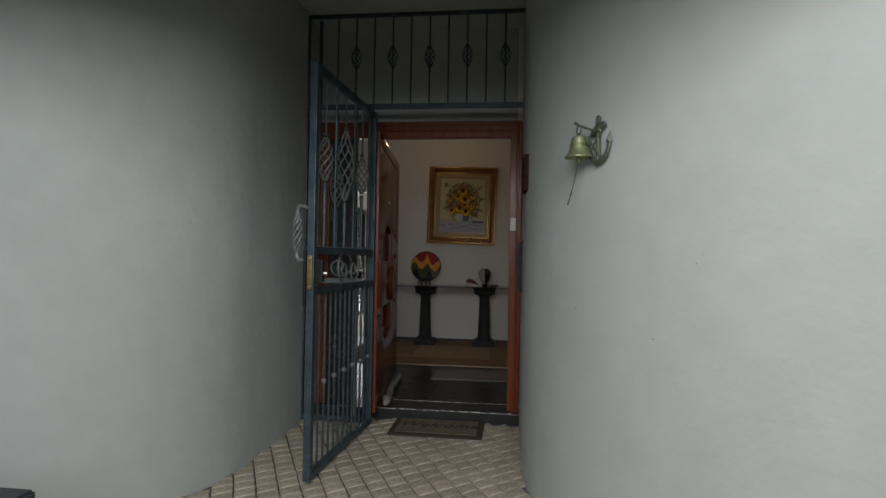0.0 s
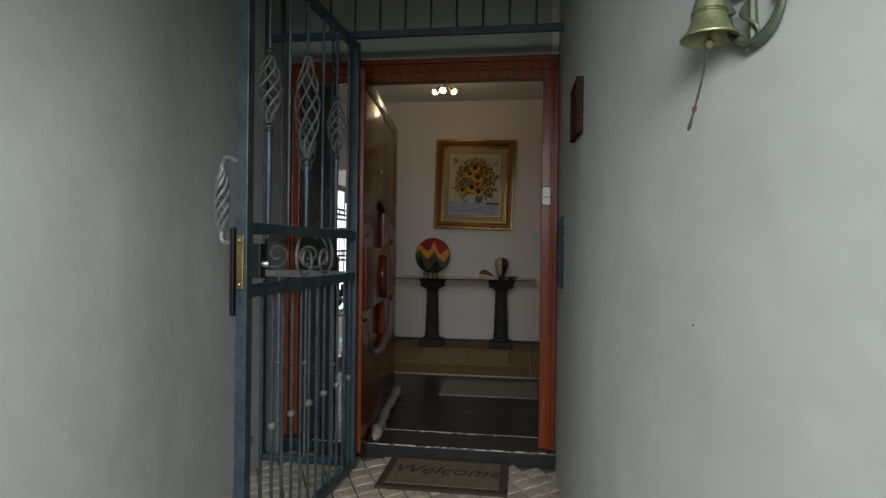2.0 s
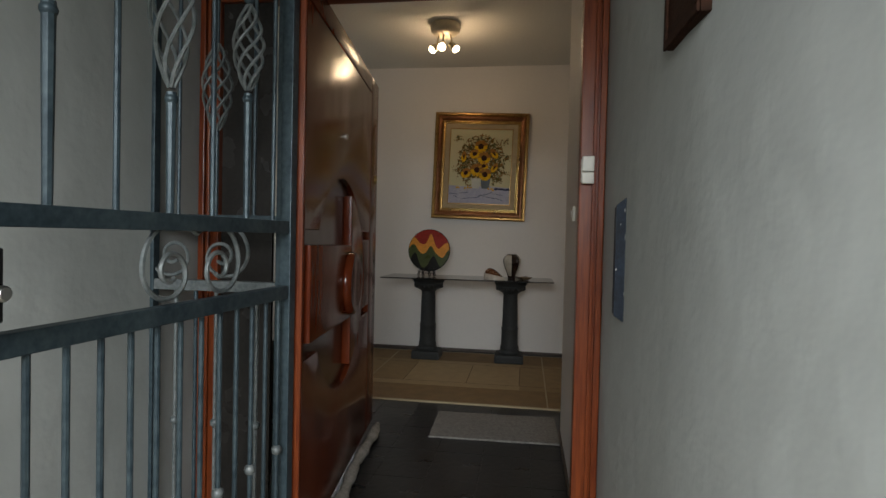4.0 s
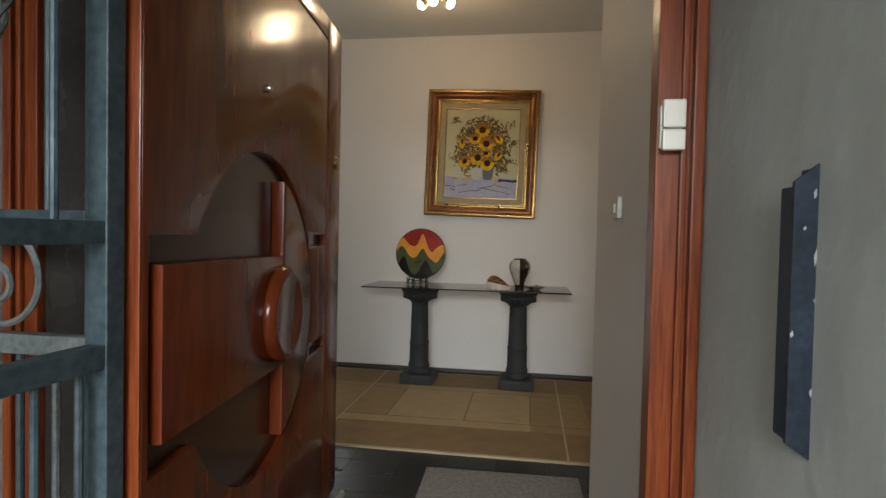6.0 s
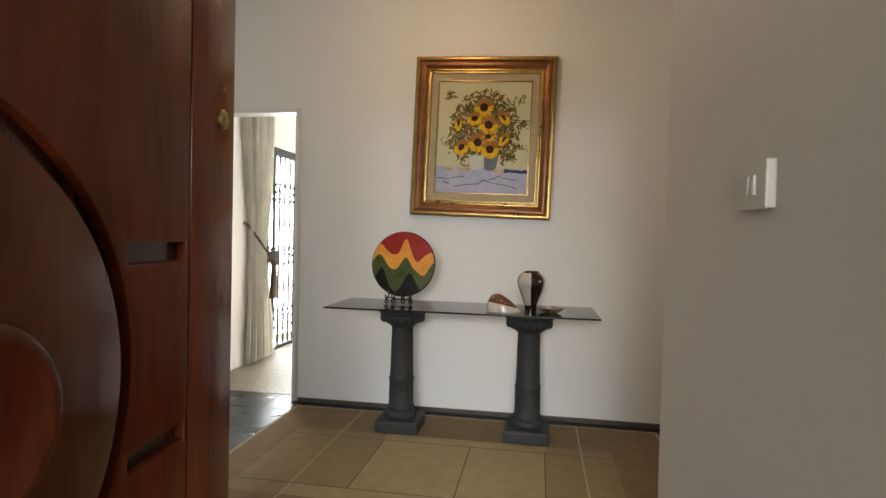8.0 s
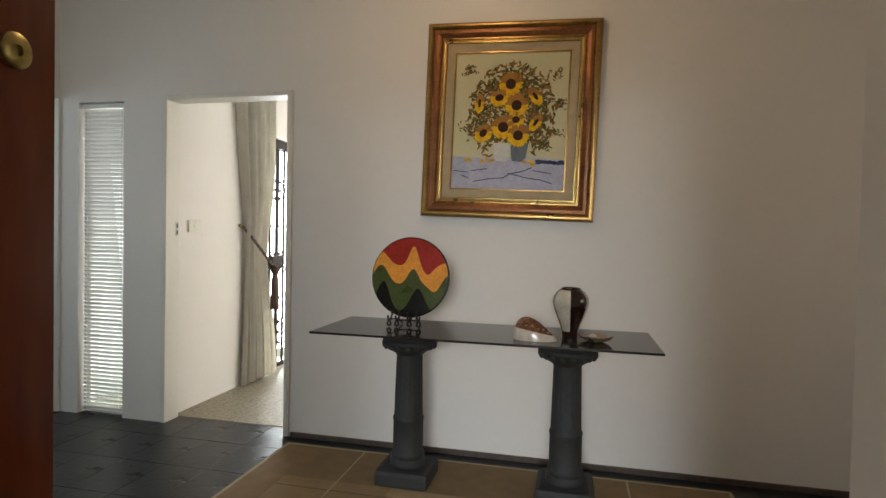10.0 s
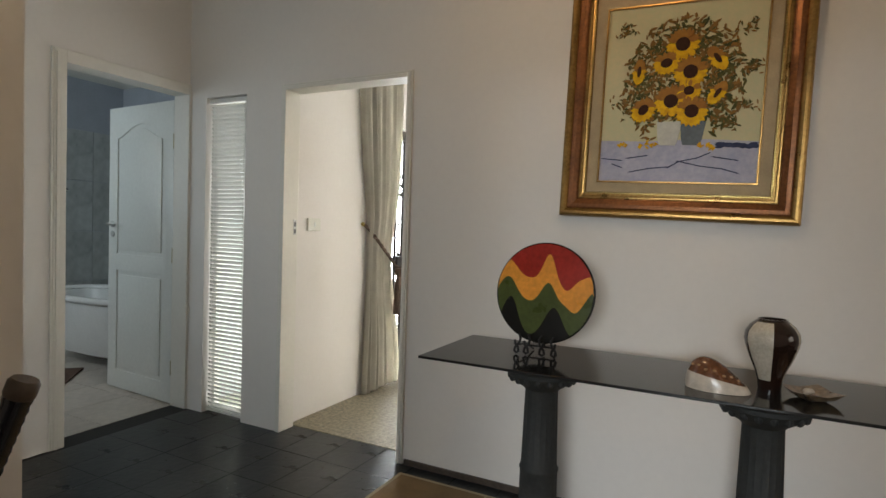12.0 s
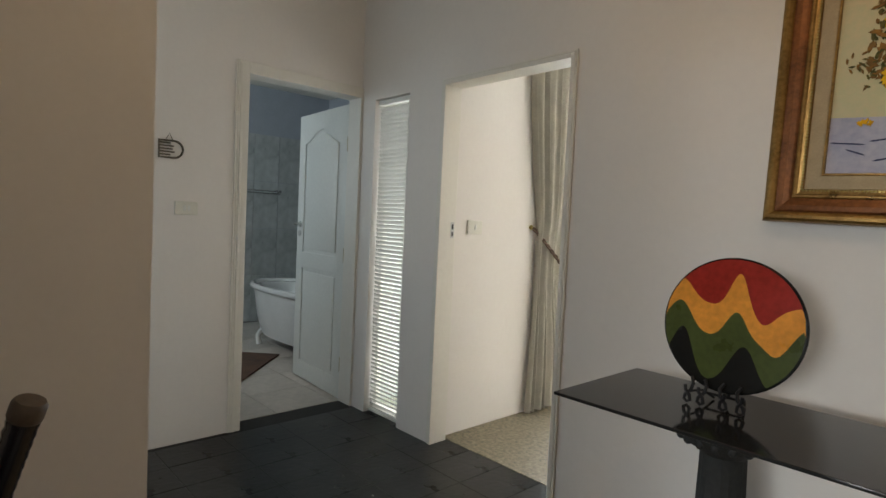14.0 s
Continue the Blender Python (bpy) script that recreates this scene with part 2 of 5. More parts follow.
# front wall with the door opening
OX0, OX1, OZ, FY0, FY1 = -1.02, 0.362, 2.10, 4.13, 4.35
bm = nb()
box(bm, -7, OX0, FY0, FY1, -0.3, 3.3)
box(bm, 0.6, 7, FY0, FY1, -0.3, 3.3)
box(bm, OX1, 0.6, FY0, FY1, 2.8, 3.3)
box(bm, OX0, OX1, FY0, FY1, OZ, 3.3)
structure("wall_front", bm, [PLASTER], "grey plastered front wall round the entrance door", "wall")
bm = nb()
box(bm, -2.2, 1.6, 1.1, FY0, 2.79, 3.0)
# added beam, never in view, keeps sky light off the upper porch
box(bm, -2.2, 1.6, 1.1, 1.3, 2.12, 2.7895)
structure("ceiling_porch", bm, PLASTER, "grey plastered porch ceiling with an added, unseen shading beam", "ceiling")

# inner faces of the entrance hall
WY = 7.612
bm = nb()
box(bm, 0.362, 0.5995, FY0 + 0.002, 5.39, 0, CEIL_Z - 0.0005)
structure("wall_hall_east", bm, WALL, "white painted hall wall beside the entrance door", "wall")
bm = nb()
box(bm, 0.6, 3.2, 5.17, 5.39, 0, CEIL_Z)
box(bm, 3.2, 3.4, 5.17, 5.7, 0, CEIL_Z)
box(bm, 3.2, 3.4, 7.1, WY, 0, CEIL_Z)
# unseen opening, made up to hold the fill light
box(bm, 3.2, 3.4, 5.7, 7.1, 0, 0.9)
box(bm, 3.2, 3.4, 5.7, 7.1, 2.1, CEIL_Z)
structure("wall_side_room", bm, WALL, "white painted walls of the side room with an assumed, unseen opening", "wall")
bm = nb()
box(bm, -2.1, -1.948, FY1, 6.01, 0, CEIL_Z)
structure("wall_hall_west", bm, WALL, "white painted hall wall with a bare corner", "wall")
bm = nb()
box(bm, -1.948, OX0 - 0.0, FY1, FY1 + 0.012, 0, CEIL_Z)
box(bm, OX0, 0.362, FY1, FY1 + 0.012, OZ, CEIL_Z)
structure("wall_hall_south", bm, WALL, "white painted inner face of the front wall", "wall")
bm = nb()
box(bm, -3.40, -3.25, 4.35, 4.55, 0, CEIL_Z)
box(bm, -3.40, -3.25, 4.55, 5.95, 0, 0.2)
box(bm, -3.40, -3.25, 4.55, 5.95, 2.3, CEIL_Z)
box(bm, -3.40, -3.25, 5.95, 6.01, 0, CEIL_Z)
structure("wall_passage", bm, WALL, "white painted passage walls with a window opening", "wall")

# back wall with doorway and narrow window
DX0, DX1, DZ = -2.455, -1.60, 2.03
BX0, BX1, BZ = -3.10, -2.753, 2.012
bm = nb()
box(bm, -3.25, BX0, WY, WY + 0.12, 0, CEIL_Z)
box(bm, BX0, BX1, WY, WY + 0.12, BZ, CEIL_Z)
box(bm, BX1, DX0, WY, WY + 0.12, 0, CEIL_Z)
box(bm, DX0, DX1, WY, WY + 0.12, DZ, CEIL_Z)
box(bm, DX1, 3.4, WY, WY + 0.12, 0, CEIL_Z)
structure("wall_back", bm, WALL, "white painted back wall with doorway and narrow window", "wall")

# bathroom wall with its doorway
HX = -3.25
HY0, HY1, HZ = 6.785, 7.66, 2.105
bm = nb()
box(bm, HX - 0.12, HX, 6.01, HY0, 0, CEIL_Z)
box(bm, HX - 0.12, HX, HY0, WY + 0.12, HZ, CEIL_Z)
box(bm, HX - 0.12, HX, HY1, WY + 0.12, 0, HZ)
structure("wall_bathroom_door", bm, WALL, "white painted wall with the bathroom doorway", "wall")

# ceiling and floors
bm = nb()
box(bm, -3.5, 3.4, FY1 + 0.001, WY + 0.2, CEIL_Z, CEIL_Z + 0.15)
structure("ceiling", bm, CEIL, "cream painted hall ceiling", "ceiling")
bm = nb()
box(bm, -3.37, 3.4, 4.24, WY + 0.125, -0.2, -0.0022)
floor = structure("floor", bm, GROUT, "black slate tile floor", "floor")
bm = nb()
box(bm, -2.2, 1.6, -0.5, 4.24, -0.3, PAVE_Z - 0.010)
pavement = structure("pavement", bm, SAND, "cream cobble paving of the porch", "pavement")

# room behind the doorway
RX = -2.48
bm = nb()
box(bm, RX - 0.12, RX, WY + 0.12, 8.86, 0, 2.7)
box(bm, RX - 0.12, RX, 8.86, 10.9, 2.02, 2.7)
box(bm, RX - 0.12, RX, 10.9, 12.0, 0, 2.7)
structure("wall_room_west", bm, WALL, "white painted wall with a glazed door opening", "wall")
bm = nb()
box(bm, RX - 0.12, 1.5, 12.0, 12.2, 0, 2.7)
box(bm, 1.4, 1.6, WY + 0.12, 12.0, 0, 2.7)
structure("wall_room_far", bm, WALL, "white painted far walls of the room", "wall")
bm = nb()
box(bm, RX - 0.12, 1.6, WY + 0.12, 12.2, 2.7, 2.85)
structure("ceiling_room", bm, CEIL, "white room ceiling", "ceiling")
PEBBLE = material("pebble_floor", (0.36, 0.31, 0.21), 0.55, vary=0.3, scale=45, fine=120, bump=0.5, color2=(0.12, 0.10, 0.07), blotch=0.7)
bm = nb()
box(bm, RX - 0.12, 1.6, WY + 0.126, 12.2, -0.2, 0.004)
structure("floor_room", bm, PEBBLE, "speckled pebble aggregate floor", "floor")

# bathroom shell
BTILE = material("bathroom_wall_tile", (0.47, 0.49, 0.48), 0.3, vary=0.12, scale=2.5, fine=12, bump=0.05, rand=0.08)
BPAINT = material("blue_grey_paint", (0.42, 0.45, 0.50), 0.7, vary=0.04, bump=0.1)
BFLOOR = material("bathroom_floor_tile", (0.5, 0.46, 0.41), 0.35, vary=0.1, scale=3, fine=20, bump=0.05, rand=0.08)
bm = nb()
box(bm, -6.5, -6.35, 6.0, 9.3, 0, 2.7)
structure("wall_bathroom_far", bm, BPAINT, "blue grey bathroom wall above the tiles", "wall")
bm = nb()
box(bm, -6.35, HX - 0.12, 9.2, 9.35, 0, 2.7)
structure("wall_bathroom_north", bm, BPAINT, "blue grey bathroom wall", "wall")
bm = nb()
box(bm, HX - 0.12, HX - 0.0, WY + 0.12, 9.35, 0, 2.7)
structure("wall_bathroom_east", bm, PLASTER, "plastered bathroom outer wall", "wall")
bm = nb()
box(bm, -6.5, -5.6, 5.85, 6.0, 0, 2.7)
box(bm, -5.6, -4.4, 5.85, 6.0, 0, 1.2)
box(bm, -5.6, -4.4, 5.85, 6.0, 2.3, 2.7)
box(bm, -4.4, HX - 0.12, 5.85, 6.0, 0, 2.7)
structure("wall_bathroom_south", bm, BPAINT, "blue grey bathroom wall with a window", "wall")
bm = nb()
box(bm, -6.5, HX - 0.12, 5.85, 9.35, 2.7, 2.8)
structure("ceiling_bathroom", bm, CEIL, "white bathroom ceiling", "ceiling")
bm = nb()
box(bm, -6.35, HX - 0.12, 6.0, 9.2, -0.2, -0.004)
bath_floor = structure("floor_bathroom", bm, GROUT, "beige tiled bathroom floor", "floor")

# ---- porch: gate, grille, door, mat, bell ----
def spindle(bm, x, y, z0, z1, r, wires=6, turn=0.75, wr=0.0045):
    """A basket of twisted wires about an upright bar."""
    for k in range(wires):
        pts = []
        for i in range(15):
            f = i / 14
            a = 2 * math.pi * (k / wires + turn * f)
            rr = 0.006 + r * math.sin(math.pi * f) ** 0.85
            pts.append((x + rr * math.cos(a), y + rr * math.sin(a), z0 + (z1 - z0) * f))
        tube(bm, pts, wr, 6)
    return bm


def collar(bm, x, y, z, r=0.013):
    return ball(bm, (x, y, z), r, 10, (1, 1, 0.9))


def spiral(cx, cz, r0, r1, a0, a1, n=22):
    return [(cx + (r0 + (r1 - r0) * i / n) * math.cos(radians(a0 + (a1 - a0) * i / n)), cz + (r0 + (r1 - r0) * i / n) * math.sin(radians(a0 + (a1 - a0) * i / n))) for i in range(n + 1)]


def scroll_pair(c, half, z0, z1, put, parent):
    """Two scrolls that meet at the top and curl in at the foot."""
    for s in (-1, 1):
        ox, oz = half * 0.46, z0 + (z1 - z0) * 0.44
        ex, ez = -ox, z1 - 0.006 - oz
        rend, aend = math.hypot(ex, ez), math.atan2(ez, ex)
        squash = min(1.0, (z1 - z0) * 0.42 / (rend * 0.62))
        pts = []
        for i in range(64):
            f = i / 63
            r = rend * 0.36 ** (1.75 * f)
            a = aend - 2 * math.pi * 1.75 * f
            dz = r * math.sin(a)
            pts.append((ox + r * math.cos(a), oz + (dz if dz > 0 else dz * squash)))
        bm = nb()
        tube(bm, [put(c + s * p[0], p[1]) for p in pts], 0.0062, 6)
        part("scroll", bm, IRON_WORN, parent, "worn grey iron scroll", smooth=True, local=True)


gate = thing("security_gate", "open blue-black wrought iron security gate with twisted baskets", "gate", pose(-0.61, 3.80, 0, 0, 0, -3.2))
GL = 1.03                                     # leaf length, from the hinge towards the street
for y in (-0.02, -GL):
    bm = nb()
    box(bm, -0.019, 0.019, y, y + 0.038, 0.0, 2.10, 0.003)
    part("stile", bm, IRON, gate, local=True)
for z0, z1 in ((0.0, 0.035), (0.925, 0.965), (1.13, 1.168), (2.065, 2.10)):
    bm = nb()
    box(bm, -0.016, 0.016, -GL + 0.038, -0.02, z0, z1, 0.003)
    part("rail", bm, IRON, gate, local=True)
for i in range(6):
    y = -0.09 - i * 0.155
    if i % 2 == 0:
        y2 = (-0.245, -0.555, -0.86)[i // 2]
        big = i == 2
        z0, z1, r = (1.465, 1.83, 0.042) if big else (1.54, 1.73, 0.034)
        bm = nb()
        tube(bm, [(0, y2, 1.168), (0, y2, z0 - 0.03)], [0.0085, 0.0115], 8)
        part("bar", bm, IRON, gate, smooth=True, local=True)
        bm = nb()
        tube(bm, [(0, y2, z1 + 0.02), (0, y2, 2.065)], 0.0065, 8)
        bar = part("bar", bm, IRON, gate, smooth=True, local=True)
        bm = nb()
        spindle(bm, 0, y2, z0 - 0.02, z1 + 0.02, r)
        part("basket", bm, IRON_WORN, bar, "twisted grey wire basket", smooth=True, local=True)
        for zc in (z0 - 0.045, z1 + 0.035):
            bm = nb()
            collar(bm, 0, y2, zc, 0.015)
            part("collar", bm, IRON, bar, smooth=True, local=True)
for y in (-0.10, -0.40, -0.71):
    bm = nb()
    tube(bm, [(0, y, 1.168), (0, y, 2.065)], 0.0065, 8)
    part("bar", bm, IRON, gate, smooth=True, local=True)
for i in range(13):
    y = -0.055 - i * 0.0765
    bm = nb()
    tube(bm, [(0, y, 0.035), (0, y, 0.925)], 0.0065, 8)
    bar = part("bar", bm, IRON, gate, smooth=True, local=True)
    if i % 2 == 0:
        bm = nb()
        ball(bm, (0, y, 0.455), 0.0165, 10)
        part("knob", bm, IRON_WORN, bar, smooth=True, local=True)
scroll_pair(-0.46, 0.20, 0.965, 1.13, lambda a, z: (0.0, a, z), gate)
# lock on the free stile
bm = nb()
box(bm, 0.018, 0.060, -GL + 0.01, -GL + 0.045, 0.99, 1.10, 0.004)
part("lock_box", bm, BLACKIRON, gate, "black steel lock box", local=True)
bm = nb()
lathe(bm, [(0.012, 0), (0.012, 0.018), (0.009, 0.022)], (0.060, -GL + 0.03, 1.035), 14, Matrix.Rotation(radians(90), 3, "Y"))
part("latch", bm, STEEL, gate, "steel latch barrel", smooth=True, local=True)
bm = nb()
box(bm, -0.014, 0.010, -GL - 0.006, -GL, 0.955, 1.125, 0.002)
plate = part("lock_plate", bm, BRASS, gate, "worn brass lock plate", local=True)
for z in (0.97, 1.11):
    bm = nb()
    ball(bm, (-0.002, -GL - 0.006, z), 0.006, 8)
    part("screw", bm, STEEL, plate, smooth=True, local=True)
bm = nb()
box(bm, -0.034, -0.020, -GL - 0.012, -GL + 0.03, 0.87, 1.15, 0.003)
part("strike_bar", bm, BLACKIRON, gate, local=True)
bm = nb()
hx, hy = -0.075, -GL + 0.01
for k in range(5):
    pts = []
    for i in range(20):
        f = i / 19
        a = 2 * math.pi * (k / 5 + 1.0 * f)
        rr = 0.006 + 0.014 * math.sin(math.pi * f) ** 0.7
        pts.append((hx + rr * math.cos(a), hy + rr * math.sin(a), 1.14 + 0.19 * f))
    tube(bm, pts, 0.0065, 6)
tube(bm, [(hx, hy, 1.14), (hx, hy, 1.115), (hx + 0.01, hy, 1.10), (-0.019, hy, 1.10)], 0.010, 8)
tube(bm, [(hx, hy, 1.33), (hx, hy, 1.355), (hx + 0.012, hy, 1.372), (hx + 0.03, hy, 1.372), (-0.019, hy, 1.36)], 0.010, 8)
part("pull_handle", bm, IRON_WORN, gate, "twisted grey iron pull handle", smooth=True, local=True)

# fixed panel beside the gate and grille above
GY = 3.815
side = thing("side_grille", "blue-black wrought iron side panel fixed beside the gate", "grille", pose(-0.86, GY, 0))
for x in (-1.112, -0.652):
    bm = nb()
    box(bm, x, x + 0.034, GY - 0.016, GY + 0.016, 0.0, 2.13, 0.003)
    part("stile", bm, IRON, side)
for z0, z1 in ((0.0, 0.03), (0.935, 0.97), (1.15, 1.185)):
    bm = nb()
    box(bm, -1.078, -0.652, GY - 0.014, GY + 0.014, z0, z1, 0.003)
    part("rail", bm, IRON_WORN if z0 == 0.935 else IRON, side)
for x in (-1.0, -0.735):
    bm = nb()
    tube(bm, [(x, GY, 1.185), (x, GY, 2.13)], 0.0065, 8)
    part("bar", bm, IRON, side, smooth=True)
bm = nb()
tube(bm, [(-0.868, GY, 1.185), (-0.868, GY, 1.47)], 0.0085, 8)
part("bar", bm, IRON, side, smooth=True)
bm = nb()
tube(bm, [(-0.868, GY, 1.72), (-0.868, GY, 2.13)], 0.0065, 8)
bar = part("bar", bm, IRON, side, smooth=True)
bm = nb()
spindle(bm, -0.868, GY, 1.46, 1.74, 0.04)
part("basket", bm, IRON_WORN, bar, "twisted grey wire basket", smooth=True)
for i in range(5):
    x = -1.005 + i * 0.0715
    bm = nb()
    tube(bm, [(x, GY, 0.03), (x, GY, 0.935)], 0.0065, 8)
    bar = part("bar", bm, IRON_WORN if i % 2 == 0 else IRON, side, smooth=True)
    if i % 2 == 0:
        bm = nb()
        ball(bm, (x, GY, 0.50), 0.0155, 10)
        part("knob", bm, IRON_WORN, bar, smooth=True)
scroll_pair(-0.06, 0.19, 0.97, 1.15, lambda a, z: (a - 0.01, 0, z), side)

top = thing("grille_over_gate", "blue-black wrought iron grille fixed over the gate", "grille", pose(-0.36, GY, 2.13))
for x, w in ((-1.112, 0.034), (-1.010, 0.020)):
    bm = nb()
    box(bm, x, x + w, GY - 0.012, GY + 0.012, 2.13 if w > 0.03 else 2.17, 2.788 if w > 0.03 else 2.75, 0.003)
    part("stile", bm, IRON, top)
for z0, z1 in ((2.13, 2.165), (2.765, 2.788)):
    bm = nb()
    box(bm, -1.078, 0.399, GY - 0.012, GY + 0.012, z0, z1, 0.003)
    part("rail", bm, IRON, top)
for i in range(10):
    x = -0.876 + i * 0.1275
    bm = nb()
    tube(bm, [(x, GY, 2.165), (x, GY, 2.765)], 0.006, 8)
    bar = part("bar", bm, IRON, top, smooth=True)
    if i % 2 == 1:
        bm = nb()
        spindle(bm, x, GY, 2.41, 2.56, 0.027, 6, 0.6, 0.0035)
        part("basket", bm, IRON, bar, smooth=True)

# steel strike box on the wall
NAVY = material("navy_painted_steel", (0.018, 0.028, 0.045), 0.6, vary=0.3, scale=14, fine=90, bump=0.2, spec=0.25)
keep = thing("strike_box", "dark blue steel strike box fixed to the plastered wall", "strike box", pose(0.385, 3.66, 1.06))
bm = nb()
prism(bm, [(0.375, 1.224), (0.402, 1.246), (0.402, 0.912), (0.375, 0.930)], "y", 3.638, 3.644)
part("front_plate", bm, NAVY, keep)
bm = nb()
box(bm, 0.375, 0.380, 3.644, 3.672, 0.933, 1.219, 0.001)
box(bm, 0.396, 0.402, 3.644, 3.672, 0.920, 1.240, 0.001)
part("body", bm, NAVY, keep)
bm = nb()
box(bm, 0.380, 0.396, 3.665, 3.671, 0.933, 1.22)
part("back_plate", bm, NAVY, keep)
SCUFF = material("pale_scuffed_paint", (0.42, 0.42, 0.40), 0.8, vary=0.2, bump=0.2)
for z, h, x in ((1.205, 0.012, 0.3955), (1.17, 0.005, 0.386), (1.13, 0.020, 0.398), (1.05, 0.008, 0.3765), (1.09, 0.006, 0.399), (0.985, 0.010, 0.3985)):
    bm = nb()
    prism(bm, [(x, z), (x + 0.0025, z + h * 0.4), (x + 0.0015, z + h), (x - 0.001, z + h * 0.6)], "y", 3.6372, 3.6379)
    part("scuff", bm, SCUFF, keep, "pale paint scuff")

# dark plaque and grey planter
BROWN = material("dark_brown_wood", (0.045, 0.02, 0.012), 0.85, vary=0.3, scale=6, fine=50, bump=0.2, stretch=(1, 1, 6), spec=0.15)
pl = thing("wall_plaque", "dark brown wooden plaque on the plastered wall", "plaque", pose(0.395, 3.16, 1.58))
rot = Matrix.Translation((0.399, 3.105, 1.577)) @ Matrix.Rotation(radians(1.5), 4, "Z")
bm = nb()
box(bm, -0.008, 0.018, -0.095, 0.095, -0.095, 0.095, 0.004)
bm.transform(rot)
part("board", bm, BROWN, pl)
bm = nb()
for a, b, c, d in ((-0.095, 0.095, 0.08, 0.095), (-0.095, 0.095, -0.095, -0.08), (-0.095, -0.08, -0.08, 0.08), (0.08, 0.095, -0.08, 0.08)):
    box(bm, -0.014, -0.0085, a, b, c, d, 0.002)
bm.transform(rot)
part("rim", bm, BROWN, pl)
POT = material("grey_planter", (0.06, 0.068, 0.078), 0.8, vary=0.15, bump=0.3)
bm = nb()
prism(bm, [(-1.86, 1.46), (-1.245, 1.46), (-1.245, 1.80), (-1.86, 1.80)], "z", PAVE_Z, 0.325)
bmesh.ops.bevel(bm, geom=bm.edges[:], offset=0.012, segments=2, affect="EDGES")
solo("planter_trough", bm, POT, "dark grey rectangular planter trough beside the porch wall", "planter")

SPECK = material("dark_speck", (0.06, 0.06, 0.055), 0.9, bump=0.1)
for dy, z in ((1.93, 1.15), (1.945, 1.12), (2.06, 0.86), (1.78, 1.98), (2.40, 0.93)):
    ang = math.pi + math.asin((RIGHT[1] - dy) / RIGHT[2])
    px, py = RIGHT[0] + RIGHT[2] * math.cos(ang), RIGHT[1] + RIGHT[2] * math.sin(ang)
    bm = nb()
    ball(bm, (px, py, z), 0.0018, 8, (0.8, 0.8, 1.3))
    solo("plaster_speck", bm, SPECK, "small dark speck on the plastered wall", "speck")

# ship's bell on an anchor bracket
bx, by = 0.578, 2.29
wn = Vector((RIGHT[0] - 0.72, RIGHT[1] - 2.27, 0)).normalized()     # into the wall
tn = Vector((wn.y, -wn.x, 0))                                    # along the wall, towards the street
base = Vector((RIGHT[0], RIGHT[1], 0)) - wn * (RIGHT[2] + 0.002)
bell = thing("ship_bell", "tarnished brass bell hanging from a green anchor bracket", "bell", pose(bx, by, 1.5))


def on_wall(t, z, out=0.012):
    return base + tn * (-0.030 + (t - 0.03) * 0.62) - wn * out + Vector((0, 0, 1.505 + (z - 1.52) * 0.95))


bm = nb()
tube(bm, [on_wall(0.035, 1.52), on_wall(0.032, 1.58), on_wall(0.028, 1.665)], [0.011, 0.009, 0.008], 8)
pts = [on_wall(0.035 + 0.095 * math.sin(radians(a)), 1.60 - 0.085 * math.cos(radians(a))) for a in range(-80, 81, 10)]
tube(bm, pts, [0.006 + 0.006 * math.cos(radians(a)) for a in range(-80, 81, 10)], 8)
bracket = part("anchor", bm, VERDIGRIS, bell, "green patinated brass anchor", smooth=True)
for s in (-1, 1):
    bm = nb()
    c, d = on_wall(0.035 + s * 0.094, 1.59), Vector((0, 0, 1))
    vs = [bm.verts.new(c + p) for p in (tn * s * 0.016 + d * -0.01, d * 0.04 + tn * s * 0.004, tn * -s * 0.022 + d * 0.0, -wn * 0.012, wn * 0.010)]
    for f in ((0, 1, 3), (1, 2, 3), (2, 0, 3), (0, 4, 1), (1, 4, 2), (2, 4, 0)):
        bm.faces.new([vs[i] for i in f])
    part("fluke", bm, VERDIGRIS, bracket)
bm = nb()
tube(bm, [on_wall(-0.03, 1.63), on_wall(0.03, 1.645, 0.02), on_wall(0.085, 1.662)], [0.010, 0.014, 0.013], 8)
part("stock", bm, VERDIGRIS, bracket, smooth=True)
bm = nb()
tube(bm, [on_wall(0.026 + 0.016 * math.cos(a), 1.682 + 0.018 * math.sin(a)) for a in [2 * math.pi * i / 16 for i in range(16)]], 0.0045, 6, True)
part("ring", bm, VERDIGRIS, bracket, smooth=True)
bm = nb()
pts = [on_wall(0.03 + 0.03 * math.sin(6.3 * f * 1.6), 1.66 - 0.16 * f, 0.02 + 0.006 * math.cos(6.3 * f * 1.6)) for f in [i / 30 for i in range(31)]]
tube(bm, pts, 0.004, 6)
part("rope_ornament", bm, VERDIGRIS, bracket, smooth=True)
bm = nb()
tube(bm, [on_wall(0.03, 1.635), Vector((bx, by, 1.647)), Vector((bx, by, 1.647)) - wn * 0.02 + Vector((0, 0, 0.008))], 0.0055, 8)
part("arm", bm, VERDIGRIS, bell, smooth=True)
bm = nb()
tube(bm, [Vector((bx, by, 1.628)) + tn * 0.013 * math.cos(a) + Vector((0, 0, 0.017 * math.sin(a))) for a in [2 * math.pi * i / 14 for i in range(14)]], 0.0035, 6, True)
part("hanging_ring", bm, VERDIGRIS, bell, smooth=True)
bm = nb()
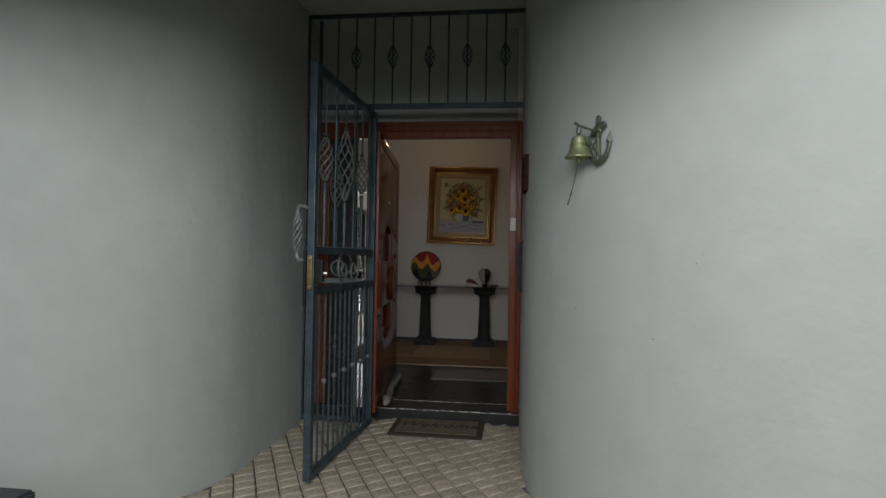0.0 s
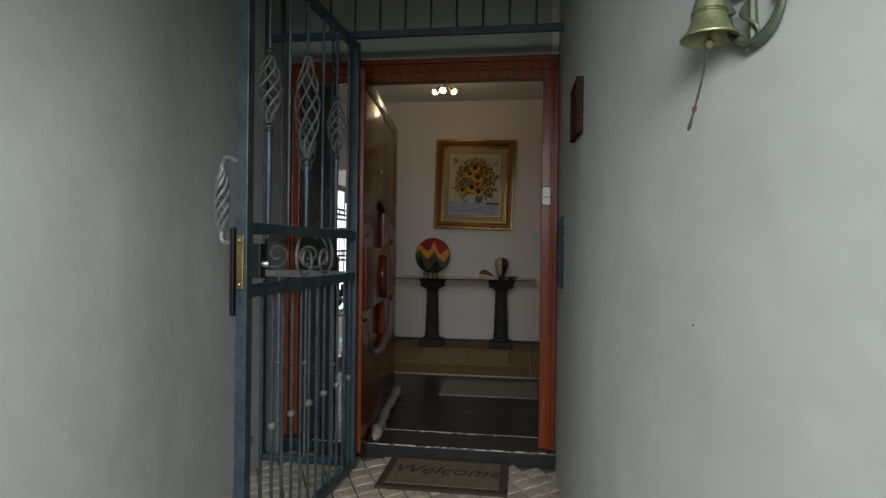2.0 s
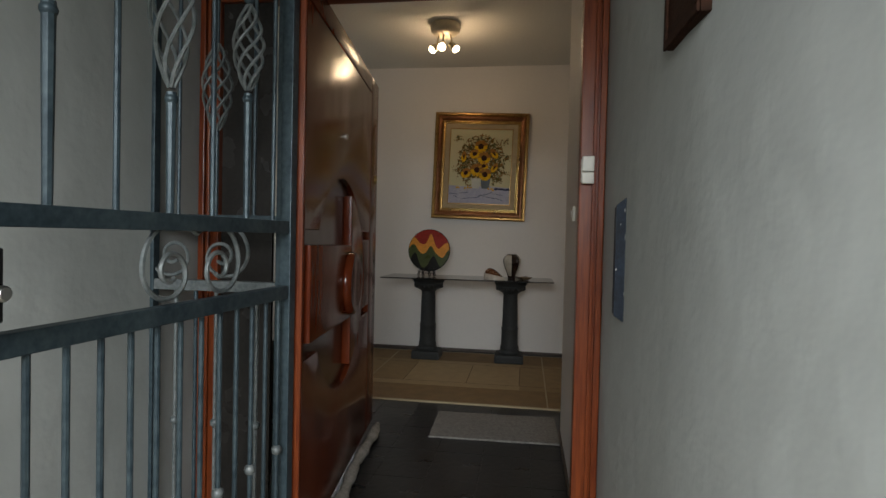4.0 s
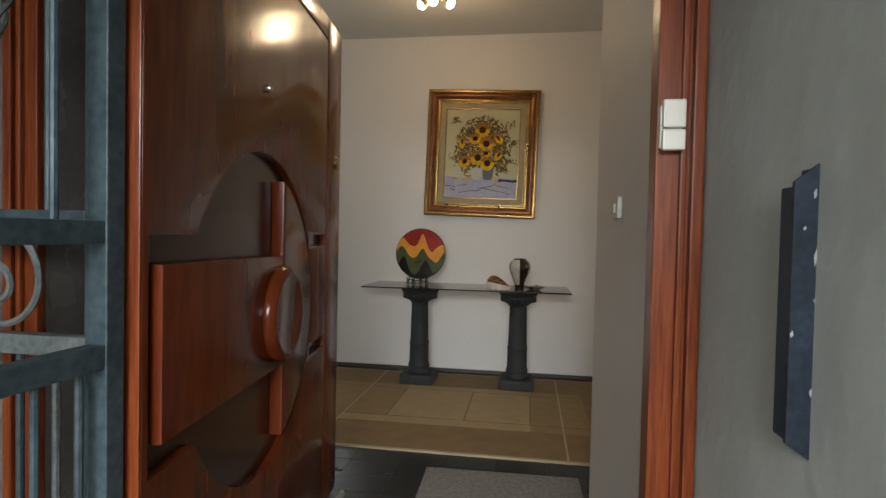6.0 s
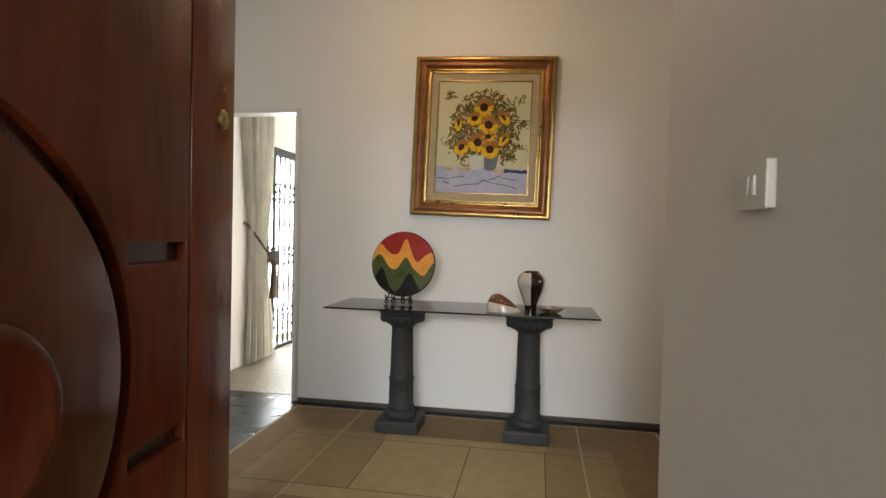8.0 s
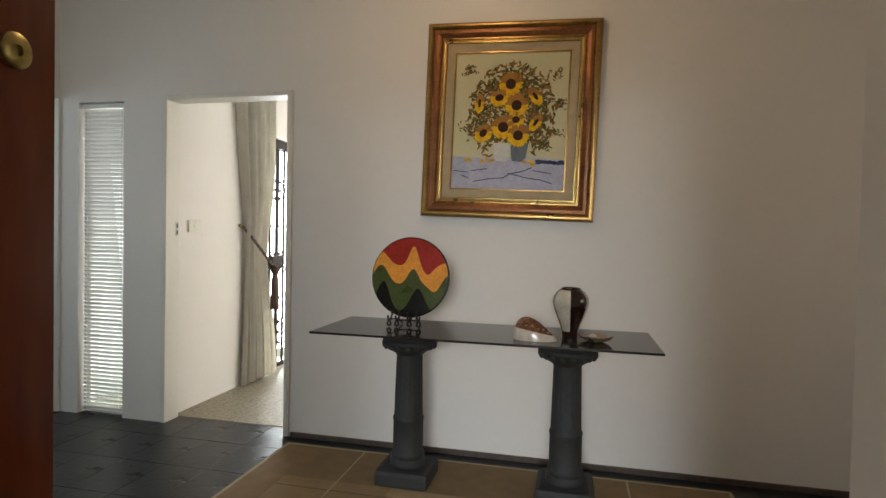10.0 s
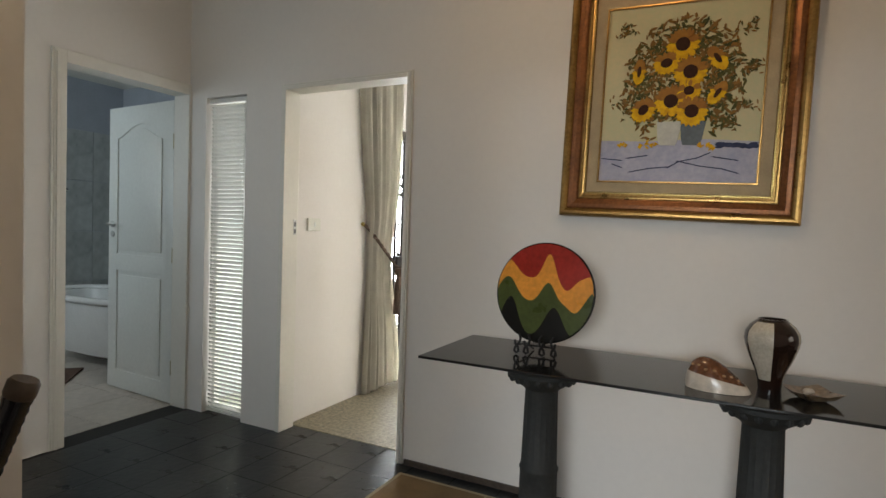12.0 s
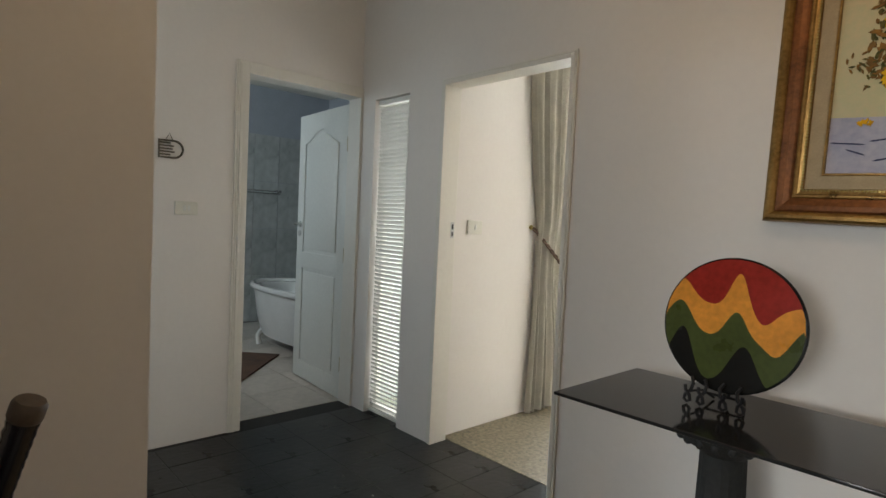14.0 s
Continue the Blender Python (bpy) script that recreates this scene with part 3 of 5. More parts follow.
lathe(bm, [(0.001, 1.608), (0.018, 1.606), (0.031, 1.598), (0.035, 1.585), (0.037, 1.565), (0.040, 1.548), (0.046, 1.531), (0.056, 1.518), (0.063, 1.511), (0.063, 1.507), (0.058, 1.508), (0.045, 1.522), (0.036, 1.54), (0.031, 1.585), (0.001, 1.60)], (bx, by, 0), 32)
SQ = Matrix.Translation((bx, by, 1.612)) @ Matrix.Scale(0.87, 4) @ Matrix.Translation((-bx, -by, -1.612))
bm.transform(SQ)
part("bell_body", bm, BELLBRASS, bell, "tarnished brass bell body", smooth=True)
bm = nb()
for i in (1.563, 1.569):
    tube(bm, [(bx + 0.0385 * math.cos(a), by + 0.0385 * math.sin(a), i) for a in [2 * math.pi * k / 28 for k in range(28)]], 0.0015, 6, True)
bm.transform(SQ)
part("bead_line", bm, BELLBRASS, bell, smooth=True)
ROPE = material("dark_rope", (0.06, 0.05, 0.045), 0.9, bump=0.6, fine=200)
bm = nb()
tube(bm, [(bx, by, 1.59), (bx, by, 1.51)], 0.004, 6)
ball(bm, (bx, by, 1.512), 0.011, 10)
part("clapper", bm, BELLBRASS, bell, smooth=True)
bm = nb()
pts = [(bx - 0.002 - 0.038 * f ** 1.3, by - 0.01 * f, 1.508 - 0.172 * f) for f in [i / 20 for i in range(21)]]
tube(bm, pts, [0.0022 + 0.0006 * math.sin(i * 2.2) + (0.0022 if i in (15, 19) else 0) for i in range(21)], 6)
part("rope", bm, ROPE, bell, "dark knotted bell rope", smooth=True)

# entrance door frame and sill
# opaque dark colour that stands in for the gloom beside the door
GAP_DARK = material("dark_gap_panel", (0.030, 0.027, 0.024), 0.25, vary=0.15, bump=0.02)
fr = thing("door_1", "reddish mahogany entrance door frame", "door frame", pose(-0.35, 4.1, 0), kind="structure")
for s, a, b in ((-1, -1.075, -1.005), (1, 0.315, 0.397)):
    bm = nb()
    box(bm, a, b, 4.065, 4.129, 0.05, 2.10, 0.004)
    part("jamb", bm, FRAMEWOOD, fr)
    bm = nb()
    e = 0.397 - 0.022 if s > 0 else -1.075
    box(bm, e, e + 0.022, 4.045, 4.0645, 0.05, 2.10, 0.004)
    box(bm, (0.356 if s > 0 else -1.049), (0.369 if s > 0 else -1.036), 4.052, 4.0645, 0.05, 2.03, 0.004)
    part("moulding", bm, FRAMEWOOD, fr)
bm = nb()
box(bm, -1.005, 0.315, 4.065, 4.129, 1.985, 2.10, 0.004)
part("head", bm, FRAMEWOOD, fr)
bm = nb()
box(bm, -1.053, 0.375, 4.045, 4.0645, 2.075, 2.10, 0.004)
box(bm, -1.036, 0.356, 4.052, 4.0645, 2.03, 2.043, 0.004)
part("moulding", bm, FRAMEWOOD, fr)
SILL = material("black_painted_sill", (0.028, 0.028, 0.030), 0.4, vary=0.4, scale=8, fine=40, bump=0.4, color2=(0.014, 0.014, 0.016))
CHIP = material("chipped_white_paint", (0.5, 0.5, 0.46), 0.8, vary=0.2, bump=0.3)
bm = nb()
box(bm, -1.075, 0.405, 4.0, 4.24, -0.1, 0.05, 0.008)
sill = part("sill", bm, SILL, fr, "black painted step with chipped edges")
rnd = random.Random(5)
bm = nb()
for x, w in ((-0.24, 0.085), (-0.08, 0.06), (0.07, 0.025), (-0.33, 0.018), (-0.12, 0.02)):
    prism(bm, [(x, 4.222 + rnd.uniform(-.006, .0)), (x + w * 0.5, 4.216), (x + w, 4.222), (x + w * 0.9, 4.236), (x + w * 0.3, 4.238)], "z", 0.0505, 0.0525)
part("paint_chip", bm, CHIP, sill, "chipped white paint spots")
bm = nb()
xs = [-0.9 + 1.25 * i / 60 for i in range(61)]
tube(bm, [(x, 4.004 + rnd.uniform(-.002, .002), 0.047 + rnd.uniform(-.002, .001)) for x in xs], 0.0035, 5)
tube(bm, [(x, 4.241 + rnd.uniform(-.002, .002), 0.047 + rnd.uniform(-.002, .001)) for x in xs], 0.0035, 5)
part("worn_edge", bm, CHIP, sill, "pale worn edges")

# added panel that hides the bright rooms behind, so the gap looks dark
bm = nb()
box(bm, -1.004, -0.80, 4.085, 4.105, 0.05, 2.03, 0.002)
part("gap_panel", bm, GAP_DARK, fr, "dark opaque panel added to darken the gap beside the door")

# bell push on the jamb
bp = thing("bell_push", "white plastic bell push on the door jamb", "bell push", pose(0.33, 4.08, 1.36))
bm = nb()
box(bm, 0.320, 0.360, 4.033, 4.049, 1.360, 1.411, 0.004)
part("button", bm, PLASTIC, bp)
bm = nb()
box(bm, 0.320, 0.360, 4.033, 4.049, 1.319, 1.357, 0.004)
part("cover", bm, PLASTIC, bp)
bm = nb()
box(bm, 0.318, 0.357, 4.049, 4.0645, 1.325, 1.404, 0.003)
part("base", bm, PLASTIC, bp)

# pivot door, half open into the hall
DL, DT = 1.44, 0.055


def plate(name, outlines, x0, x1, mat, parent, label="", bevel=0.003):
    """A board cut from outlines of (along the door, up), the first with holes of the others."""
    cu = bpy.data.curves.new(name, "CURVE")
    cu.dimensions, cu.fill_mode = "2D", "BOTH"
    cu.extrude, cu.bevel_depth, cu.bevel_resolution = (x1 - x0) / 2 - bevel, bevel, 1
    cu.offset = -bevel
    for o in outlines:
        sp = cu.splines.new("POLY")
        sp.points.add(len(o) - 1)
        for p, q in zip(sp.points, o):
            p.co = (q[0], q[1], 0, 1)
        sp.use_cyclic_u = True
    ob = bpy.data.objects.new(name, cu)
    me = bpy.data.meshes.new_from_object(ob)
    bm = nb()
    bm.from_mesh(me)
    bpy.data.objects.remove(ob)
    bpy.data.curves.remove(cu)
    bpy.data.meshes.remove(me)
    bmesh.ops.remove_doubles(bm, verts=bm.verts, dist=1e-5)
    bm.transform(Matrix(((0, 0, 1, (x0 + x1) / 2), (1, 0, 0, 0), (0, 1, 0, 0), (0, 0, 0, 1))))
    return part(name, bm, mat, parent, label, smooth=True, local=True)


leaf = thing("pivot_door", "open carved mahogany pivot door with a round handle", "door", pose(-0.575, 3.84, 0, 0, 0, 5.94))
Z0, Z1 = 0.055, 1.985
# core behind the carving, coloured dark for the shade in recess and grooves
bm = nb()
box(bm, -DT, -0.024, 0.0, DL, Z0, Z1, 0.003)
part("body", bm, MAHOGANY_SHADED, leaf, local=True)
CU, CZ, CR = 0.580, 0.925, 0.443
a1 = math.degrees(math.acos(-0.385 / CR))
ring_arc = arc(CU, CZ, CR, a1, -a1, 56)
keyhole = [(0.022, CZ - math.sin(radians(a1)) * CR), (0.022, CZ + math.sin(radians(a1)) * CR)] + ring_arc
slots = [[(1.015, z - 0.02), (1.214, z - 0.02), (1.214, z + 0.02), (1.015, z + 0.02)] for z in (1.125, 0.735)]
plate("face_panel", [[(0.0, Z0), (1.222, Z0), (1.222, 1.895), (0.0, 1.895)], keyhole, *slots], -0.0245, 0.0, MAHOGANY, leaf)
plate("lock_stile", [[(1.23, Z0), (DL, Z0), (DL, Z1), (1.23, Z1)]], -0.0245, 0.0, MAHOGANY, leaf)
plate("top_rail", [[(0.0, 1.903), (1.222, 1.903), (1.222, Z1), (0.0, Z1)]], -0.0245, 0.0, MAHOGANY, leaf)
HR = 0.392
a0 = math.degrees(math.acos((0.690 - CU) / HR))
plate("half_disc", [arc(CU, CZ, HR, -a0, a0, 40)], -0.0245, 0.016, MAHOGANY, leaf, bevel=0.005)
plate("wing_panel", [[(0.038, 0.764), (0.678, 0.760), (0.684, 0.80), (0.684, 1.084), (0.038, 1.092)]], -0.012, 0.016, MAHOGANY, leaf, bevel=0.005)
bm = nb()
lathe(bm, [(0.128, 0.0), (0.138, 0.008), (0.141, 0.020), (0.139, 0.032), (0.132, 0.042), (0.122, 0.047), (0.110, 0.046), (0.098, 0.042), (0.001, 0.040)], (0.0, 0.668, 0.915), 40, Matrix.Rotation(radians(90), 3, "Y"))
part("disc_handle", bm, MAHOGANY, leaf, "rounded polished disc handle", smooth=True, local=True)
# brighter frame wood gives this edge its orange light as colour
bm = nb()
box(bm, -DT + 0.001, -0.001, -0.006, 0.0, Z0, Z1, 0.002)
part("edge_strip", bm, FRAMEWOOD, leaf, "edge of the door with orange light in its colour", local=True)
for u, z, r, mat, nm in ((0.597, 1.55, 0.012, STEEL, "peephole"), (1.37, 1.443, 0.024, BRASS, "lock_cylinder")):
    bm = nb()
    lathe(bm, [(r, 0), (r, 0.006), (r * 0.8, 0.009), (r * 0.3, 0.009), (r * 0.25, 0.004), (0.001, 0.004)], (0.0, u, z), 20, Matrix.Rotation(radians(90), 3, "Y"))
    part(nm, bm, mat, leaf, "steel peephole" if nm == "peephole" else "brass lock cylinder", smooth=True, local=True)

# stuffed draught excluder along the foot of the door
FELT = material("grey_felt", (0.30, 0.28, 0.25), 0.95, vary=0.25, scale=20, fine=150, bump=0.8, bump_dist=0.004)
m = pose(-0.575, 3.84, 0, 0, 0, 5.94)
bm = nb()
pts, rs = [], []
for i in range(40):
    f = i / 39
    p = m @ Vector((0.03 + 0.008 * math.sin(9 * f) + (0.02 if f < 0.1 else 0), 0.14 + f * 1.30, 0.0))
    p.z = (0.085 - 0.055 * min(1, max(0, (f - 0.12) / 0.12))) if f > 0.04 else 0.08
    pts.append(p)
    rs.append((0.025 + 0.005 * math.sin(f * 31) + 0.003 * math.sin(f * 77)) * (0.35 if i in (0, 39) else 0.8 if i in (1, 38) else 1))
tube(bm, pts, rs, 12)
solo("draught_excluder", bm, FELT, "grey felt draught excluder lying along the open door", "draught excluder", smooth=True)

# welcome mat
MATF = material("tan_coir", (0.15, 0.115, 0.07), 0.95, vary=0.25, scale=30, fine=260, bump=0.8)
MATB = material("dark_coir_border", (0.055, 0.035, 0.022), 0.95, vary=0.3, scale=30, fine=260, bump=0.8)
INK = material("mat_lettering", (0.035, 0.03, 0.02), 0.95, vary=0.3, fine=200, bump=0.5)
mat_t = thing("doormat", "worn tan coir doormat with a dark border and lettering", "doormat", pose(-0.135, 3.81, PAVE_Z, 0, 0, 0))
bm = nb()
box(bm, -0.445, 0.165, 3.615, 3.995, PAVE_Z, PAVE_Z + 0.014, 0.004)
part("border", bm, MATB, mat_t)
bm = nb()
box(bm, -0.405, 0.125, 3.655, 3.957, PAVE_Z + 0.010, PAVE_Z + 0.018, 0.003)
part("coir_field", bm, MATF, mat_t)


def lettering(name, text, size, m, mat, parent, shear=0.0, thick=0.001):
    cu = bpy.data.curves.new(name, "FONT")
    cu.body, cu.size, cu.align_x, cu.align_y, cu.shear, cu.extrude = text, size, "CENTER", "CENTER", shear, thick
    cu.resolution_u = 3
    ob = bpy.data.objects.new(name, cu)
    me = bpy.data.meshes.new_from_object(ob)
    bm = nb()
    bm.from_mesh(me)
    bpy.data.objects.remove(ob)
    bpy.data.curves.remove(cu)
    bpy.data.meshes.remove(me)
    bm.transform(m)
    return part(name, bm, mat, parent)


lettering("lettering", "Welcome", 0.135, pose(-0.14, 3.82, PAVE_Z + 0.019), INK, mat_t, 0.35)

# ---- entrance hall ----
def skirting(name, x0, x1, y0, y1, h=0.03):
    bm = nb()
    box(bm, x0, x1, y0, y1, 0.0, h, 0.002)
    structure(name, bm, SKIRT, "dark slate skirting along the wall", "skirting")


skirting("baseboard", -1.575, 3.2, WY - 0.012, WY - 0.0005)
skirting("baseboard", 0.350, 0.3615, FY1 + 0.02, 5.39)


def switch(name, m, label, wide=0.075, high=0.07, rockers=2):
    """A plate with rockers, facing local -y."""
    t = thing(name, label, "light switch", m)
    bm = nb()
    box(bm, -wide / 2, wide / 2, -0.014, 0.0, -high / 2, high / 2, 0.003)
    p = part("plate", bm, PLASTIC, t, local=True)
    for i in range(rockers):
        cx = (i - (rockers - 1) / 2) * 0.022
        bm = nb()
        box(bm, cx - 0.007, cx + 0.007, -0.0185, -0.014, -0.014, 0.014, 0.002)
        part("rocker", bm, WHITE, p, local=True)
    return t


switch("light_switch", pose(0.3615, 4.79, 1.250, 0, 0, -90), "white two-rocker light switch on the hall wall", 0.10, 0.066)
switch("light_switch", pose(-3.2495, 6.525, 1.268, 0, 0, 90), "white light switch beside the bathroom door", 0.115, 0.07)
switch("light_switch", pose(-2.4795, 7.92, 1.235, 0, 0, 90), "white light switch on the room wall", 0.12, 0.08, 1)

# small metal sign beside the bathroom door
PEWTER = material("pewter", (0.16, 0.14, 0.11), 0.45, metal=0.7, vary=0.3, fine=120, bump=0.2)
sg = thing("wall_sign", "small rounded pewter sign hung beside the bathroom door", "sign", pose(-3.249, 6.44, 1.57))
bm = nb()
pts = [(6.385, 1.525), (6.385, 1.612)] + arc(6.458, 1.5685, 0.0435, 90, -90, 12)
tube(bm, [(-3.243, p[0], p[1]) for p in pts], 0.006, 6, True)
part("rim", bm, PEWTER, sg, smooth=True)
for z, w in ((1.60, 0.05), (1.585, 0.066), (1.57, 0.06), (1.555, 0.07), (1.54, 0.05)):
    bm = nb()
    box(bm, -3.248, -3.241, 6.39, 6.39 + w, z - 0.004, z + 0.003)
    part("lettering_bar", bm, PEWTER, sg)
bm = nb()
tube(bm, [(-3.246, 6.42, 1.618), (-3.246, 6.435, 1.65), (-3.246, 6.45, 1.618)], 0.0018, 5)
part("hook", bm, PEWTER, sg)


# framed sunflower painting, hanging slightly crooked
PW, PH = 0.917, 1.04
pic = thing("framed_painting", "sunflower oil painting in a gold and bronze frame", "painting", pose(-0.325, WY - 0.006, 1.823, 0, 1.55, 0))


def ring_moulding(name, prof, mats, parent, label=""):
    """A mitred frame from a profile of (inset, proud)."""
    bm = nb()
    rows = []
    for d, h in prof:
        x, z = PW / 2 - d, PH / 2 - d
        rows.append([bm.verts.new(p) for p in ((-x, -h, -z), (x, -h, -z), (x, -h, z), (-x, -h, z))])
    for i, (a, b) in enumerate(zip(rows, rows[1:])):
        for k in range(4):
            f = bm.faces.new((a[k], a[(k + 1) % 4], b[(k + 1) % 4], b[k]))
    me = part(name, bm, mats, parent, label, local=True)
    return me


ring_moulding("outer_moulding", [(0.0, 0.0), (0.0, 0.030), (0.004, 0.040), (0.012, 0.046), (0.022, 0.046), (0.030, 0.040), (0.034, 0.034)], GOLD, pic, "burnished gold outer moulding")
ring_moulding("broad_moulding", [(0.034, 0.034), (0.040, 0.036), (0.055, 0.035), (0.070, 0.030), (0.078, 0.026)], GOLDRED, pic, "reddish bronze moulding")
ring_moulding("inner_moulding", [(0.078, 0.026), (0.082, 0.030), (0.088, 0.030), (0.092, 0.025), (0.100, 0.024), (0.106, 0.020), (0.108, 0.014)], GOLD, pic, "gold inner moulding")
ring_moulding("linen_slip", [(0.108, 0.014), (0.110, 0.016), (0.148, 0.013), (0.150, 0.012)], LINEN, pic, "cream linen slip")
ring_moulding("fillet", [(0.150, 0.012), (0.152, 0.016), (0.157, 0.016), (0.159, 0.008)], GOLD, pic, "thin gold fillet")
bm = nb()
for side in range(4):
    n = 84 if side % 2 else 72
    for i in range(n):
        f = (i + 0.5) / n
        x, z = PW / 2 - 0.103, PH / 2 - 0.103
        p = [(-x + 2 * x * f, -z), (x, -z + 2 * z * f), (x - 2 * x * f, z), (-x, z - 2 * z * f)][side]
        box(bm, p[0] - 0.003, p[0] + 0.003, -0.026, -0.021, p[1] - 0.003, p[1] + 0.003)
tagged(part("bead_trim", bm, BRASS, pic, "row of small gold beads", local=True), kind="stuff")

CW, CH = PW / 2 - 0.158, PH / 2 - 0.158


def oil(name, c, c2=None, scale=6):
    return material(name, c, 0.6, spec=0.12, vary=0.15, scale=scale, fine=60, bump=0.5, color2=c2, bump_dist=0.003)


SKYP = oil("paint_pale_green", (0.53, 0.53, 0.33), (0.62, 0.54, 0.34), 3)
CLOTHP = oil("paint_lilac", (0.36, 0.37, 0.50), (0.50, 0.50, 0.58), 7)
PETAL = oil("paint_yellow", (0.82, 0.52, 0.015), (0.62, 0.32, 0.015), 30)
OCHRE = oil("paint_ochre", (0.42, 0.20, 0.04), (0.28, 0.12, 0.03), 20)
SEED = oil("paint_seed_brown", (0.055, 0.02, 0.01), (0.03, 0.012, 0.008), 40)
LEAF = oil("paint_leaf_green", (0.045, 0.055, 0.02), (0.13, 0.11, 0.03), 30)
LEAF2 = oil("paint_leaf_brown", (0.30, 0.15, 0.035), (0.15, 0.09, 0.03), 30)
VASEW = oil("paint_white_vase", (0.62, 0.62, 0.55), (0.5, 0.5, 0.46), 12)
VASEB = oil("paint_grey_vase", (0.17, 0.20, 0.23), (0.12, 0.14, 0.15), 12)
DARKP = oil("paint_dark_blue", (0.05, 0.06, 0.12), None, 20)


def cv(u, v):
    return -CW + 2 * CW * u, CH - 2 * CH * v


def dab(bm, u, v, a, l, w, h):
    """One brush dab, a lens of paint."""
    h += rnd.uniform(0.0, 0.0018)
    x, z = cv(u, v)
    ca, sa = math.cos(a), math.sin(a)
    o = [(-l, 0), (-l * 0.35, w), (l * 0.5, w * 0.8), (l, 0), (l * 0.4, -w), (-l * 0.4, -w * 0.8)]
    vs = [bm.verts.new((x + p * ca - q * sa, -h, z + p * sa + q * ca)) for p, q in o]
    vs2 = [bm.verts.new((x + p * 1.1 * ca - q * 1.1 * sa, -0.0065, z + p * 1.1 * sa + q * 1.1 * ca)) for p, q in o]
    bm.faces.new(vs)
    for i in range(6):
        bm.faces.new((vs[i], vs2[i], vs2[(i + 1) % 6], vs[(i + 1) % 6]))


bm = nb()
box(bm, -CW, CW, -0.005, 0.0, -CH, CH)
canvas = part("canvas", bm, SKYP, pic, "pale green painted canvas", local=True)
bm = nb()
x0, zt = cv(0.0, 0.765)
prism(bm, [(-CW, -CH), (CW, -CH), (CW, zt - 0.008), (CW * 0.3, zt + 0.004), (-CW * 0.4, zt - 0.004), (-CW, zt + 0.002)], "y", -0.0065, -0.0051)
part("painted_cloth", bm, CLOTHP, canvas, "lilac painted tablecloth", local=True)
rnd = random.Random(11)
for nm, mat, cnt, spread in (("painted_leaves", LEAF, 760, 1.14), ("painted_leaves", LEAF2, 760, 1.2)):
    bm = nb()
    for i in range(cnt):
        a = rnd.uniform(0, 2 * math.pi)
        r = math.sqrt(rnd.random()) * spread
        u, v = 0.515 + 0.33 * r * math.cos(a), 0.44 + 0.31 * r * math.sin(a)
        if (r > 0.95 and rnd.random() < 0.4) or (v > 0.655 and 0.35 < u < 0.69):
            continue
        dab(bm, u, v, rnd.uniform(0, 6.3), rnd.uniform(0.008, 0.020), rnd.uniform(0.003, 0.0065), 0.0085)
    for i in range(cnt // 6):
        u, v = rnd.choice([(0.13, 0.12), (0.88, 0.16), (0.2, 0.6), (0.82, 0.66), (0.93, 0.37), (0.9, 0.58), (0.12, 0.55)])
        dab(bm, u + rnd.gauss(0, 0.03), v + rnd.gauss(0, 0.02), rnd.uniform(0, 6.3), 0.009, 0.003, 0.0085)
    tagged(part(nm, bm, mat, canvas, "loose painted foliage", local=True), kind="stuff")
for u0, u1, mat in ((0.37, 0.53, VASEW), (0.52, 0.68, VASEB)):
    bm = nb()
    a, b = cv(u0, 0.66), cv(u1, 0.795)
    prism(bm, [(a[0], a[1]), (b[0], a[1]), (b[0] - 0.012, b[1] + 0.02), (b[0] - 0.02, b[1]), (a[0] + 0.014, b[1] + 0.002), (a[0] + 0.006, b[1] + 0.03)], "y", -0.0095, -0.0051)
    part("painted_vase", bm, mat, canvas, "painted vase", local=True)
for u, v, r, sq, tilt in ((0.50, 0.23, 0.060, 1, 0), (0.405, 0.33, 0.050, 0.8, 0.3), (0.56, 0.385, 0.060, 1, 0), (0.56, 0.49, 0.044, 0.9, 0), (0.45, 0.545, 0.060, 1, 0), (0.585, 0.605, 0.058, 1, 0), (0.275, 0.59, 0.052, 0.75, 0.9), (0.72, 0.32, 0.052, 0.4, 2.2), (0.735, 0.51, 0.048, 0.4, 1.0), (0.23, 0.37, 0.050, 0.35, 1.5)):
    r *= 1.02
    x, z = cv(u, v)
    fl = nb()
    for k in range(20):
        a = 2 * math.pi * k / 20 + rnd.uniform(-0.1, 0.1)
        px, pz = r * 0.72 * math.cos(a), r * 0.72 * math.sin(a) * sq
        qx, qz = px * math.cos(tilt) - pz * math.sin(tilt), px * math.sin(tilt) + pz * math.cos(tilt)
        uu, vv = u + qx / (2 * CW), v - qz / (2 * CH)
        dab(fl, uu, vv, math.atan2(qz, qx), r * 0.36, r * 0.17, 0.0115)
    upper = [f for f in fl.faces]
    for f in upper:
        if f.calc_center_median().z > z + r * 0.15:
            f.material_index = 1
    tagged(part("sunflower", fl, [PETAL, OCHRE], canvas, "painted sunflower", local=True), kind="stuff")
    bm = nb()
    o = [(r * 0.45 * math.cos(t), r * 0.45 * sq * math.sin(t)) for t in [2 * math.pi * i / 16 for i in range(16)]]
    prism(bm, [(x + p * math.cos(tilt) - q * math.sin(tilt), z + p * math.sin(tilt) + q * math.cos(tilt)) for p, q in o], "y", -0.0142, -0.006)
    part("seed_head", bm, SEED, canvas, "dark painted seed head", local=True)
bm = nb()
